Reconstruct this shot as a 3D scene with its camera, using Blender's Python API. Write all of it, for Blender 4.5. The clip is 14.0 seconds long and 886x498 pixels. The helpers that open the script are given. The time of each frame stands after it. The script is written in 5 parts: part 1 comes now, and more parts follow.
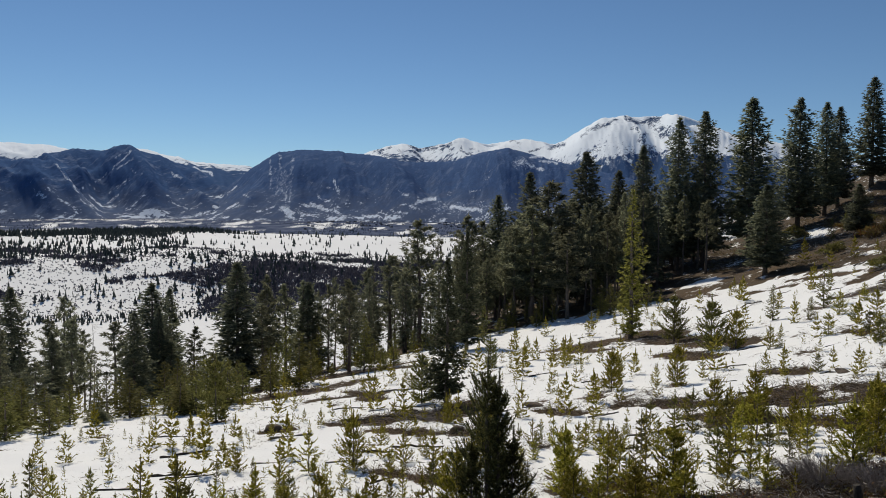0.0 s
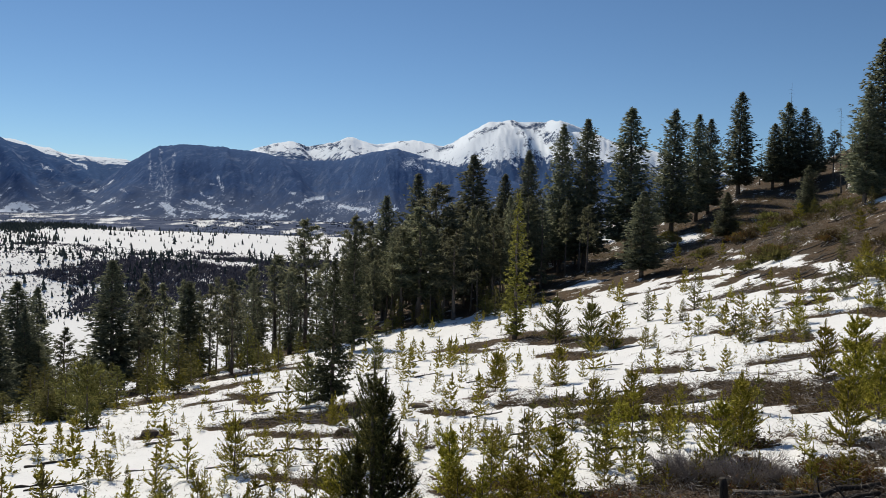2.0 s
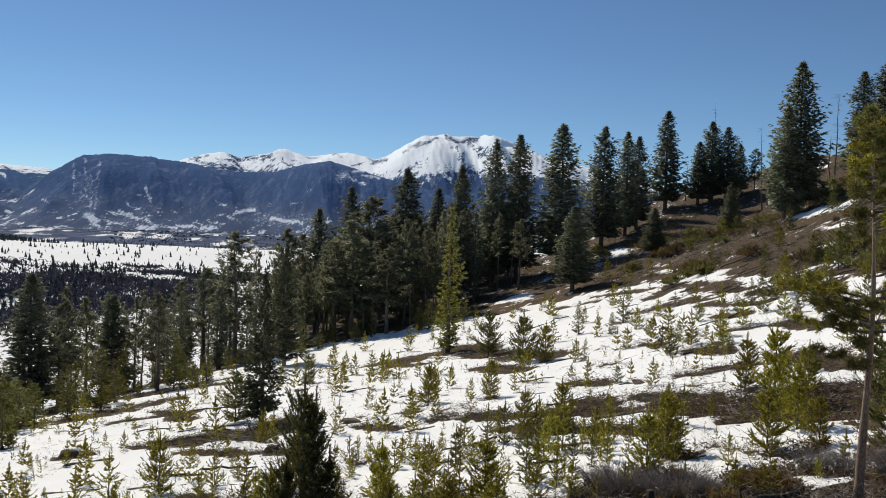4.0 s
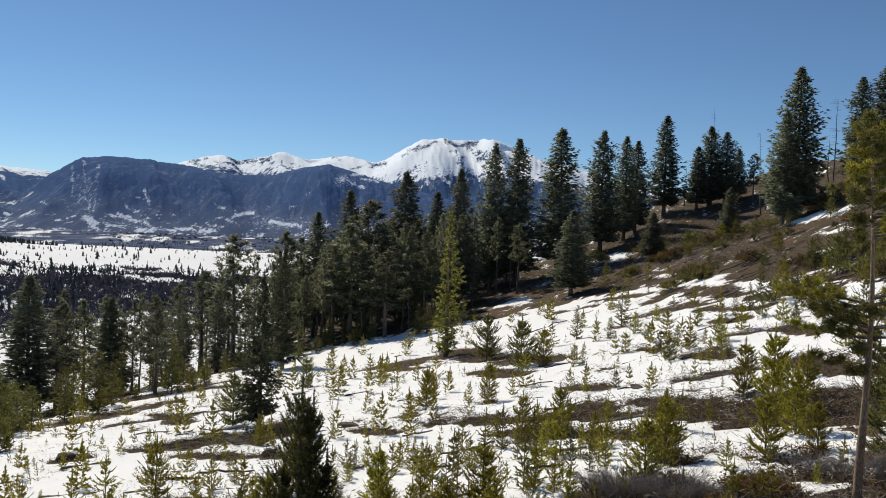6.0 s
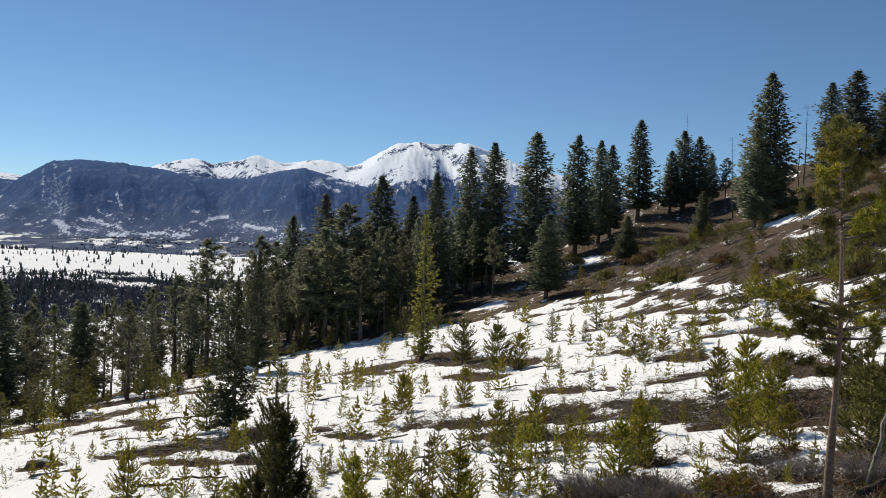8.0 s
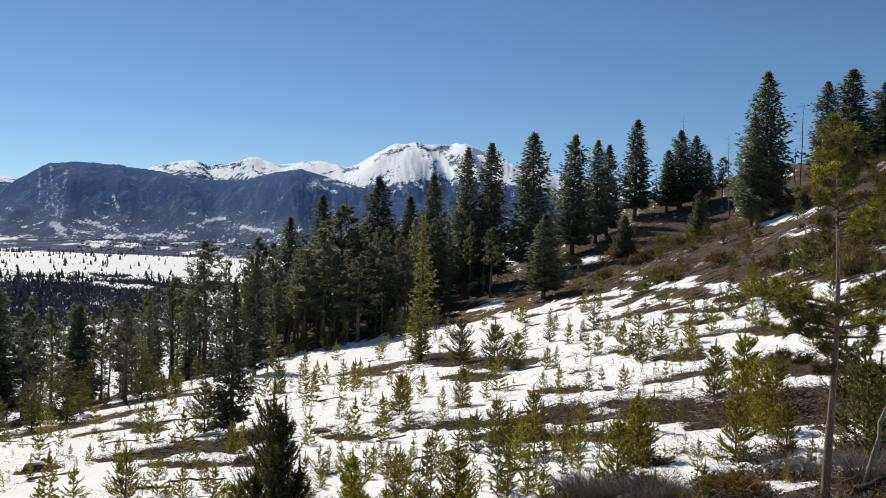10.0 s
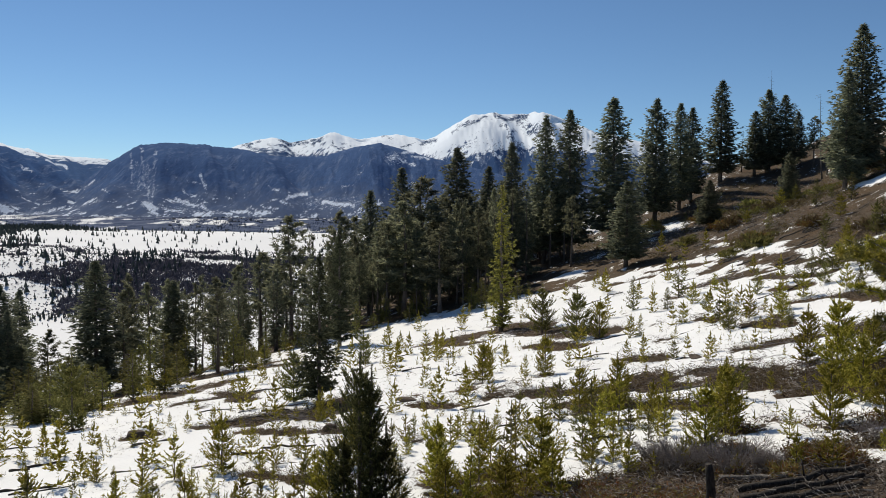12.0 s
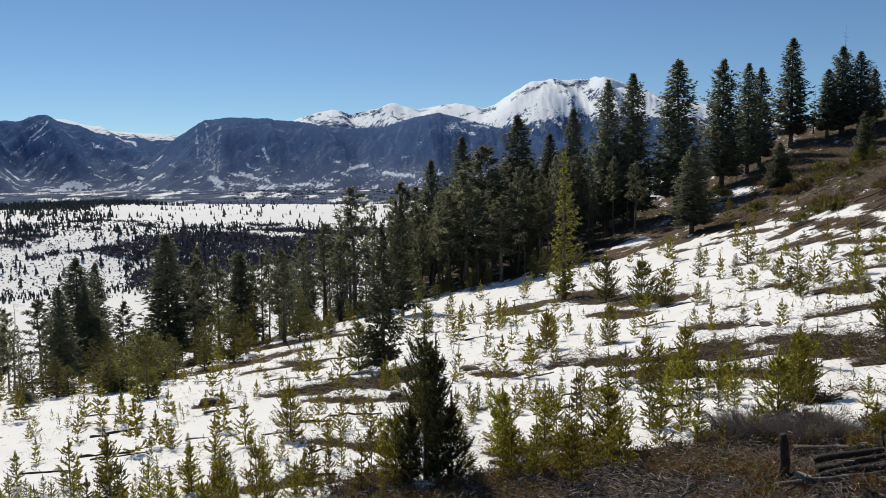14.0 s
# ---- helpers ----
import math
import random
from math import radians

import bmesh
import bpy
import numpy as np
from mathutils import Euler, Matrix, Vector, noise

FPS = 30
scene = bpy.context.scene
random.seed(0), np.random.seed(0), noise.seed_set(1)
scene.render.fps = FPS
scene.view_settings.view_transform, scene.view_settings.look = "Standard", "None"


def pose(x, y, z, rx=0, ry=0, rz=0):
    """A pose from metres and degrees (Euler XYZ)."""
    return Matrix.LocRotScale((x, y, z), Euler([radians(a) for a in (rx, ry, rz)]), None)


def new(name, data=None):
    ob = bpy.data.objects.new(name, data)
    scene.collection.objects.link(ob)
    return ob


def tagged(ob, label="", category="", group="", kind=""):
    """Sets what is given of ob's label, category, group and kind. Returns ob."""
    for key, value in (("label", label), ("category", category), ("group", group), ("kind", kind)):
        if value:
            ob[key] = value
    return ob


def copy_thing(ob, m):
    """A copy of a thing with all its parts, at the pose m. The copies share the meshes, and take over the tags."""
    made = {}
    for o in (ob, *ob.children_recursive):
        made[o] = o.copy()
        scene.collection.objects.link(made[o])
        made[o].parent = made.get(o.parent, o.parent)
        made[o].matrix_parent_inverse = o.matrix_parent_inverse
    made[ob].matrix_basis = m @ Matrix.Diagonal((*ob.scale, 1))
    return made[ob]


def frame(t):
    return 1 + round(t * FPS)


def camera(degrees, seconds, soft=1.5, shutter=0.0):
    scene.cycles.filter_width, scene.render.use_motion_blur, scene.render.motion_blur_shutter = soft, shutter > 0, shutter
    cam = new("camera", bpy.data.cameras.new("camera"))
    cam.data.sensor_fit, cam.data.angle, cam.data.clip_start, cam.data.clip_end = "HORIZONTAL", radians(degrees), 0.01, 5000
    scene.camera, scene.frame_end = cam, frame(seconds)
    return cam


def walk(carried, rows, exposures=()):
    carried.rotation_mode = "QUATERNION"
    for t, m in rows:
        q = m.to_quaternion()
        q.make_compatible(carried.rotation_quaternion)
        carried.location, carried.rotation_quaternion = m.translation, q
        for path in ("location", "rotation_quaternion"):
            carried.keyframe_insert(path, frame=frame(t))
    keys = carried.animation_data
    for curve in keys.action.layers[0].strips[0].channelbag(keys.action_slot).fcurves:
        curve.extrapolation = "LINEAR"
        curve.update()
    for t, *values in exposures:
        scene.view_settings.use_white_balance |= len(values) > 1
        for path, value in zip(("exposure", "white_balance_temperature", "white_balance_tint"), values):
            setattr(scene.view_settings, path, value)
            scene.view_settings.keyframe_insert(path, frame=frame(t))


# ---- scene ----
# ---------------------------------------------------------------- camera
cam = camera(57.0, 14.0, soft=0.9)
walk(cam, [
    (0.0, pose(-0.013, -0.058, 1.624, 87.15, -0.61, 14.18)),
    (0.5, pose(-0.017, -0.042, 1.624, 87.25, -1.03, 12.34)),
    (1.0, pose(-0.004, -0.058, 1.633, 87.32, -1.03, 9.82)),
    (1.5, pose(-0.009, -0.046, 1.638, 87.36, -1.23, 7.17)),
    (2.0, pose(-0.021, -0.037, 1.642, 87.34, -1.70, 6.35)),
    (2.5, pose(-0.018, -0.016, 1.642, 87.41, -2.10, 5.79)),
    (3.0, pose(-0.007, -0.016, 1.661, 87.86, -1.93, 3.09)),
    (3.2, pose(-0.006, -0.012, 1.662, 88.13, -1.98, 2.33)),
    (3.6, pose(-0.006, -0.005, 1.662, 88.35, -2.05, 1.75)),
    (5.3, pose(-0.006, 0.012, 1.661, 88.56, -2.20, 1.66)),
    (5.5, pose(-0.006, 0.015, 1.661, 88.58, -2.22, 1.45)),
    (6.0, pose(0.000, 0.020, 1.665, 88.69, -2.31, 1.62)),
    (6.5, pose(0.003, 0.033, 1.666, 88.95, -2.32, 1.54)),
    (7.0, pose(0.014, 0.033, 1.668, 88.97, -2.48, 0.78)),
    (7.5, pose(0.016, 0.034, 1.673, 88.99, -2.40, 0.04)),
    (8.0, pose(0.016, 0.033, 1.661, 89.02, -2.24, -0.08)),
    (10.5, pose(0.020, 0.032, 1.662, 89.06, -1.70, -0.45)),
    (11.0, pose(0.014, 0.010, 1.657, 89.02, -0.92, -0.22)),
    (11.5, pose(0.007, -0.002, 1.642, 88.18, -0.75, 2.15)),
    (12.0, pose(0.010, -0.002, 1.629, 86.91, -0.56, 5.26)),
    (12.5, pose(0.008, 0.020, 1.614, 85.58, -0.19, 7.33)),
    (13.0, pose(-0.011, 0.027, 1.609, 84.88, 0.48, 9.54)),
    (13.5, pose(-0.027, 0.044, 1.606, 84.70, 0.64, 9.48)),
    (14.0, pose(-0.030, 0.086, 1.612, 84.76, 0.54, 9.47)),
], exposures=[(0, -0.39), (1, -0.33), (2, -0.2), (3, -0.15), (7.5, -0.08), (11, -0.06), (12.5, -0.16), (14, -0.18)])

# ---------------------------------------------------------------- sky, sun, exposure
SUN_AZ, SUN_EL = -35.0, 42.0          # degrees clockwise from +y, and above the horizon
world = bpy.data.worlds.new("sky")
scene.world = world
world.use_nodes = True
wt = world.node_tree
sky = wt.nodes.new("ShaderNodeTexSky")
sky.sky_type = "NISHITA"
sky.sun_disc = False
sky.sun_elevation = radians(SUN_EL)
sky.sun_rotation = radians(SUN_AZ)
sky.altitude = 2800
sky.air_density = 1.0
sky.dust_density = 0.0
sky.ozone_density = 2.6
wt.nodes["Background"].inputs["Strength"].default_value = 0.085
tone = wt.nodes.new("ShaderNodeMix")
tone.data_type, tone.blend_type = "RGBA", "MULTIPLY"
tone.inputs[0].default_value = 1.0
tone.inputs[7].default_value = (0.81, 0.965, 1.05, 1)
wt.links.new(sky.outputs[0], tone.inputs[6])
wt.links.new(tone.outputs[2], wt.nodes["Background"].inputs["Color"])

sun = new("sun", bpy.data.lights.new("sun", "SUN"))
sun.data.energy = 4.5
sun.data.angle = radians(0.53)
sun.data.color = (1.0, 0.92, 0.77)
to_sun = Vector((math.sin(radians(SUN_AZ)) * math.cos(radians(SUN_EL)),
                 math.cos(radians(SUN_AZ)) * math.cos(radians(SUN_EL)), math.sin(radians(SUN_EL))))
sun.rotation_mode = "QUATERNION"
sun.rotation_quaternion = to_sun.to_track_quat("Z", "Y")

rng = np.random.default_rng(7)


# ---------------------------------------------------------------- materials
class Nodes:
    """A short hand for writing node trees."""

    def __init__(self, name):
        self.mat = bpy.data.materials.new(name)
        self.mat.use_nodes = True
        self.t = self.mat.node_tree
        self.bsdf = self.t.nodes["Principled BSDF"]
        self.out = self.t.nodes["Material Output"]
        self.pos = self.t.nodes.new("ShaderNodeTexCoord").outputs["Object"]

    def link(self, a, b):
        self.t.links.new(a, b)

    def noise(self, scale, detail=4.0, rough=0.55, stretch=None, source=None):
        n = self.t.nodes.new("ShaderNodeTexNoise")
        n.inputs["Scale"].default_value = scale
        n.inputs["Detail"].default_value = detail
        n.inputs["Roughness"].default_value = rough
        v = source or self.pos
        if stretch:
            m = self.t.nodes.new("ShaderNodeMapping")
            m.inputs["Scale"].default_value = stretch
            self.link(v, m.inputs["Vector"])
            v = m.outputs[0]
        self.link(v, n.inputs["Vector"])
        return n.outputs["Fac"]

    def ramp(self, fac, stops):
        n = self.t.nodes.new("ShaderNodeValToRGB")
        while len(n.color_ramp.elements) < len(stops):
            n.color_ramp.elements.new(0.5)
        for e, (p, c) in zip(n.color_ramp.elements, stops):
            e.position = p
            e.color = (*c, 1) if isinstance(c, tuple) else (c, c, c, 1)
        self.link(fac, n.inputs["Fac"])
        return n.outputs["Color"]

    def math(self, op, a, b=0.0, clamp=False):
        n = self.t.nodes.new("ShaderNodeMath")
        n.operation = op
        n.use_clamp = clamp
        for i, v in enumerate((a, b)):
            if isinstance(v, (int, float)):
                n.inputs[i].default_value = v
            else:
                self.link(v, n.inputs[i])
        return n.outputs[0]

    def mix(self, fac, a, b):
        n = self.t.nodes.new("ShaderNodeMix")
        n.data_type = "RGBA"
        for s, v in (("Factor", fac), ("A", a), ("B", b)):
            i = [k for k in n.inputs if k.name == s and (s == "Factor" and k.type == "VALUE" or k.type == "RGBA")][0]
            if isinstance(v, (int, float)):
                i.default_value = v
            elif isinstance(v, tuple):
                i.default_value = (*v, 1)
            else:
                self.link(v, i)
        return [o for o in n.outputs if o.type == "RGBA"][0]

    def attribute(self, name):
        n = self.t.nodes.new("ShaderNodeAttribute")
        n.attribute_name = name
        return n.outputs["Fac"]

    def bump(self, height, strength, distance):
        n = self.t.nodes.new("ShaderNodeBump")
        n.inputs["Strength"].default_value = strength
        n.inputs["Distance"].default_value = distance
        self.link(height, n.inputs["Height"])
        self.link(n.outputs[0], self.bsdf.inputs["Normal"])

    def rough(self, v, gloss=0.25):
        self.bsdf.inputs["Roughness"].default_value = v
        self.bsdf.inputs["Specular IOR Level"].default_value = gloss

    def color(self, c):
        self.link(c, self.bsdf.inputs["Base Color"])


def foliage(name, dark, light, tip, clear=0.3):
    n = Nodes(name)
    geo = n.t.nodes.new("ShaderNodeNewGeometry").outputs["Random Per Island"]
    info = n.t.nodes.new("ShaderNodeObjectInfo").outputs["Random"]
    c = n.ramp(geo, [(0.0, dark), (0.6, light), (1.0, tip)])
    shade = n.t.nodes.new("ShaderNodeHueSaturation")
    n.link(c, shade.inputs["Color"])
    n.link(n.math("MULTIPLY_ADD", info, 0.5), shade.inputs["Value"])
    shade.inputs["Value"].links[0].from_node.inputs[2].default_value = 0.75
    hue = n.math("MULTIPLY_ADD", info, 0.024)
    hue.node.inputs[2].default_value = 0.49
    n.link(hue, shade.inputs["Hue"])
    n.color(shade.outputs[0])
    n.rough(0.75, 0.1)
    tr = n.t.nodes.new("ShaderNodeBsdfTranslucent")
    n.link(shade.outputs[0], tr.inputs["Color"])
    m = n.t.nodes.new("ShaderNodeMixShader")
    m.inputs[0].default_value = clear
    n.link(n.bsdf.outputs[0], m.inputs[1])
    n.link(tr.outputs[0], m.inputs[2])
    n.link(m.outputs[0], n.out.inputs["Surface"])
    return n.mat


def wood(name, dark, light, scale=6.0):
    n = Nodes(name)
    a = n.noise(scale, 5, 0.65, (1, 1, 0.18))
    b = n.noise(scale * 7, 3, 0.6, (1, 1, 0.3))
    c = n.mix(n.ramp(b, [(0.35, 0.0), (0.7, 1.0)]), n.ramp(a, [(0.3, dark), (0.7, light)]), tuple(k * 0.5 for k in dark))
    n.color(c)
    n.rough(0.9)
    n.bump(b, 0.6, 0.02)
    return n.mat


def ground_material():
    n = Nodes("snow and forest soil")
    bare = n.attribute("bare")
    fine = n.noise(1.6, 6, 0.65)
    tiny = n.noise(9.0, 4, 0.7)
    edge = n.math("ADD", bare, n.math("MULTIPLY", n.math("SUBTRACT", fine, 0.5), 1.3))
    edge = n.math("ADD", edge, n.math("MULTIPLY", n.math("SUBTRACT", tiny, 0.5), 0.9))
    fac = n.ramp(edge, [(0.48, 0.0), (0.53, 1.0)])
    soil_a = n.noise(0.5, 5, 0.6)
    soil_b = n.noise(14.0, 5, 0.75)
    soil = n.ramp(soil_a, [(0.3, (0.062, 0.046, 0.032)), (0.5, (0.122, 0.085, 0.052)), (0.62, (0.15, 0.09, 0.046)), (0.75, (0.1, 0.083, 0.04))])
    soil = n.mix(n.ramp(soil_b, [(0.38, 0.0), (0.62, 1.0)]), soil, (0.048, 0.038, 0.03))
    litter = n.noise(26.0, 3, 0.8, (1, 1.8, 1))
    soil = n.mix(n.ramp(litter, [(0.58, 0.0), (0.66, 0.75)]), soil, (0.2, 0.17, 0.14))
    drift = n.noise(0.7, 5, 0.6)
    snow = n.mix(drift, (0.83, 0.835, 0.84), (0.9, 0.9, 0.9))
    specks = n.noise(22.0, 3, 0.75)
    snow = n.mix(n.ramp(specks, [(0.66, 0.0), (0.74, 0.55)]), snow, (0.16, 0.12, 0.08))
    # far valley woods: blue-grey distance haze is put into their colour
    n.color(n.mix(fac, snow, n.mix(n.attribute("hazy_woods"), soil, n.mix(n.ramp(n.noise(0.03, 6, 0.75), [(0.36, 0.0), (0.64, 1.0)]), (0.04, 0.058, 0.11), (0.15, 0.175, 0.25)))))
    n.rough(0.9, 0.1)
    n.link(n.math("MULTIPLY", n.math("SUBTRACT", 1.0, n.attribute("hazy_woods")), 0.1), n.bsdf.inputs["Specular IOR Level"])
    n.bump(n.math("ADD", n.math("MULTIPLY", tiny, 0.35), n.math("MULTIPLY", soil_b, n.math("MULTIPLY", bare, 0.7))), 0.7, 0.12)
    return n.mat


def mountain_material(name, line, spread, forest, rock, dusted=0.0, bare_rock=0.85):
    """Forest below, snow above the height 'line' (metres), with streaks of snow in the gullies."""
    n = Nodes(name)
    z = n.t.nodes.new("ShaderNodeSeparateXYZ")
    n.link(n.pos, z.inputs[0])
    geo = n.t.nodes.new("ShaderNodeNewGeometry")
    nz = n.t.nodes.new("ShaderNodeSeparateXYZ")
    n.link(geo.outputs["Normal"], nz.inputs[0])
    wide = n.noise(0.006, 5, 0.6)
    fine = n.noise(0.035, 6, 0.7, (1.3, 0.6, 0.6))
    grain = n.noise(0.12, 4, 0.75, (1.5, 0.5, 0.5))
    h = n.math("DIVIDE", n.math("SUBTRACT", z.outputs["Z"], line), spread)
    h = n.math("ADD", h, n.math("MULTIPLY", n.math("SUBTRACT", wide, 0.5), 3.0))
    h = n.math("ADD", h, n.math("MULTIPLY", n.math("SUBTRACT", fine, 0.5), 1.6))
    rake = n.noise(0.02, 5, 0.65, (2.4, 0.5, 0.4))
    h = n.math("ADD", h, n.math("MULTIPLY", n.math("SUBTRACT", rake, 0.5), 2.6))
    snow = n.ramp(h, [(0.30, 0.0), (0.62, 1.0)])
    foot = n.math("MULTIPLY", n.math("SUBTRACT", 1.0, n.math("DIVIDE", n.math("ADD", z.outputs["Z"], 60.0), 185.0), True), 0.118)
    mid = n.noise(0.013, 5, 0.65)
    chute = n.noise(0.016, 5, 0.65, (2.6, 0.5, 0.3))
    speck = n.math("ADD", n.math("MULTIPLY", mid, 0.5), n.math("ADD", n.math("MULTIPLY", fine, 0.3), n.math("MULTIPLY", grain, 0.2)))
    patch = n.ramp(n.math("ADD", speck, foot), [(0.63, 0.0), (0.646, 0.95)])
    dust = n.ramp(n.math("ADD", n.math("MULTIPLY", chute, 0.7), n.math("MULTIPLY", grain, 0.3)), [(0.52, 0.0), (0.66, 0.5)])
    patch = n.math("MAXIMUM", patch, n.math("MULTIPLY", dust, dusted))
    place = n.attribute("open_snow")
    crumb = n.noise(0.3, 3, 0.7, (1.5, 0.5, 0.5))
    broken = n.math("ADD", n.math("MULTIPLY", n.math("SUBTRACT", rake, 0.5), 0.8), n.math("ADD", n.math("MULTIPLY", n.math("SUBTRACT", crumb, 0.5), 2.0), n.math("MULTIPLY", n.math("SUBTRACT", grain, 0.5), 2.4)))
    field = n.math("MINIMUM", n.math("ADD", place, broken), n.math("MULTIPLY", place, 3.0))
    patch = n.math("MAXIMUM", patch, n.ramp(field, [(0.54, 0.0), (0.68, 0.95)]))
    # the forest colour passed in already holds the blue of distance haze
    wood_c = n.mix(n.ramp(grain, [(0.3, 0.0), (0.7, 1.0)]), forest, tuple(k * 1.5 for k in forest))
    # paler blue-grey towards the foot: haze painted over the forest colour
    foot_haze = n.math("MULTIPLY", n.ramp(n.math("ADD", n.math("MULTIPLY", foot, 6.0), n.math("SUBTRACT", mid, 0.5)), [(0.12, 0.0), (0.62, 1.0)]), 0.8)
    wood_c = n.mix(foot_haze, wood_c, (0.125, 0.15, 0.215))
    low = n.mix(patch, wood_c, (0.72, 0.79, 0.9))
    slab = n.noise(0.0075, 6, 0.62)
    streak = n.noise(0.06, 5, 0.8, (1.7, 0.8, 0.8))
    crag = n.math("ADD", n.math("MULTIPLY", slab, 0.3), n.math("MULTIPLY", streak, 0.7))
    crag = n.math("SUBTRACT", crag, n.math("MULTIPLY", n.math("MINIMUM", place, 0.0), 0.155))
    crag = n.ramp(crag, [(0.61, 0.0), (0.63, bare_rock)])
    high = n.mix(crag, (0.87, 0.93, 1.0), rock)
    n.color(n.mix(snow, low, high))
    n.rough(1.0, 0.0)
    n.bump(n.math("ADD", grain, n.math("MULTIPLY", rake, 2.0)), 0.1, 6.0)
    return n.mat


M_GROUND = ground_material()
M_SPRUCE = foliage("spruce needles", (0.112, 0.126, 0.092), (0.205, 0.218, 0.15), (0.32, 0.32, 0.2), 0.57)
M_PINE = foliage("pine needles", (0.118, 0.126, 0.086), (0.22, 0.225, 0.145), (0.33, 0.32, 0.19), 0.57)
M_YELLOW = foliage("yellowing pine needles", (0.14, 0.14, 0.035), (0.29, 0.275, 0.065), (0.42, 0.38, 0.11), 0.42)
M_YOUNG = foliage("young pine needles", (0.13, 0.12, 0.014), (0.335, 0.3, 0.045), (0.58, 0.48, 0.12), 0.46)
# Needles of the darker pines; the colour also carries shade on some trees.
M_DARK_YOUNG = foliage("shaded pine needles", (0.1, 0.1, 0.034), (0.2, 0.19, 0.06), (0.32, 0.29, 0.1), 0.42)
M_DARK_SPRUCE = foliage("dark spruce needles", (0.06, 0.07, 0.044), (0.12, 0.132, 0.078), (0.21, 0.215, 0.12), 0.36)
# Backlit young pine: its shade is put into these darker needle colours.
M_BACKLIT_PINE = foliage("backlit pine needles", (0.05, 0.052, 0.024), (0.105, 0.105, 0.042), (0.24, 0.22, 0.08), 0.3)
M_COVER = foliage("ground cover leaves", (0.22, 0.085, 0.04), (0.2, 0.135, 0.05), (0.27, 0.25, 0.065), 0.24)
M_SCRUB = foliage("hillside scrub", (0.105, 0.07, 0.042), (0.17, 0.125, 0.062), (0.22, 0.19, 0.075), 0.3)
M_STRAW = foliage("dead twig litter", (0.12, 0.104, 0.092), (0.27, 0.238, 0.212), (0.54, 0.49, 0.45), 0.1)
M_LITTER = foliage("dark bark litter", (0.06, 0.042, 0.03), (0.12, 0.088, 0.06), (0.22, 0.175, 0.13), 0.05)
M_STONE = wood("brown lichened stone", (0.09, 0.068, 0.052), (0.2, 0.155, 0.12), 11.0)
M_BARK = wood("grey brown bark", (0.13, 0.105, 0.088), (0.33, 0.28, 0.235))
M_BARK_WARM = wood("warm pine bark", (0.27, 0.175, 0.115), (0.5, 0.37, 0.26), 9.0)
M_DEAD = wood("weathered grey wood", (0.10, 0.09, 0.08), (0.30, 0.27, 0.24))
M_LOG = wood("dark rotting wood", (0.03, 0.025, 0.021), (0.10, 0.083, 0.068))
M_TWIG = wood("grey willow twigs", (0.28, 0.245, 0.235), (0.52, 0.46, 0.44), 12.0)
M_PALE = wood("pale peeled wood", (0.3, 0.26, 0.2), (0.55, 0.5, 0.42))
M_FOREST_FAR = foliage("far conifers", (0.035, 0.045, 0.045), (0.06, 0.07, 0.065), (0.09, 0.1, 0.08), 0.15)
# Valley conifers: the blue of distance haze is mixed into their needles.
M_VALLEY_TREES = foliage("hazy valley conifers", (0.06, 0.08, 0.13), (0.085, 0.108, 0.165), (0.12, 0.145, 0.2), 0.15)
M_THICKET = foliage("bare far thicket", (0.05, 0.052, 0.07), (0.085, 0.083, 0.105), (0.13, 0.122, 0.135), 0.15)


# ---------------------------------------------------------------- shape of the land
def step(a, b, x):
    t = np.clip((x - a) / (b - a), 0, 1)
    return t * t * (3 - 2 * t)


TABLE = np.random.default_rng(3).random((256, 256))


def value_noise(x, y):
    xi, yi = np.floor(x).astype(int), np.floor(y).astype(int)
    u, v = x - xi, y - yi
    u, v = u * u * (3 - 2 * u), v * v * (3 - 2 * v)
    g = lambda i, j: TABLE[(xi + i) % 256, (yi + j) % 256]
    return (g(0, 0) * (1 - u) + g(1, 0) * u) * (1 - v) + (g(0, 1) * (1 - u) + g(1, 1) * u) * v


def fbm(x, y, octaves=5, gain=0.5):
    total, amp, norm = 0.0, 1.0, 0.0
    for k in range(octaves):
        total = total + amp * value_noise(x * 2 ** k + 17.3 * k, y * 2 ** k + 9.1 * k)
        norm += amp
        amp *= gain
    return total / norm


HILL = (-1.863, 4.443, -4.285, 4.827, 3.264, -0.416, -1.955, -0.552, 1.679, 0.931)


# ---------------------------------------------------------------- where things stand: x, y, height (and crown radius), metres
SPRUCES = [
    (-6.4, 85.8, 15.3, 2.83), (-3.4, 94.9, 12.4, 2.04), (-0.7, 85.0, 14.2, 1.88), (2.9, 90.0, 16.2, 2.18), (5.5, 89.8, 16.1, 2.34),
    (10.1, 89.4, 15.9, 3.05), (15.5, 94.8, 14.1, 2.39), (18.8, 98.2, 12.5, 1.94), (20.7, 100.9, 11.3, 1.78), (25.1, 105.1, 12.7, 2.32),
    (27.3, 68.8, 12.6, 2.36), (25.7, 67.3, 9.4, 1.65), (34.9, 74.2, 9.7, 1.87), (35.8, 71.5, 9.3, 2.55), (40.0, 73.9, 6.5, 1.92),
    (-12.2, 85.1, 14.7, 2.53), (-15.4, 84.6, 13.2, 1.97), (-5.3, 97.9, 7.7, 2.38),
]
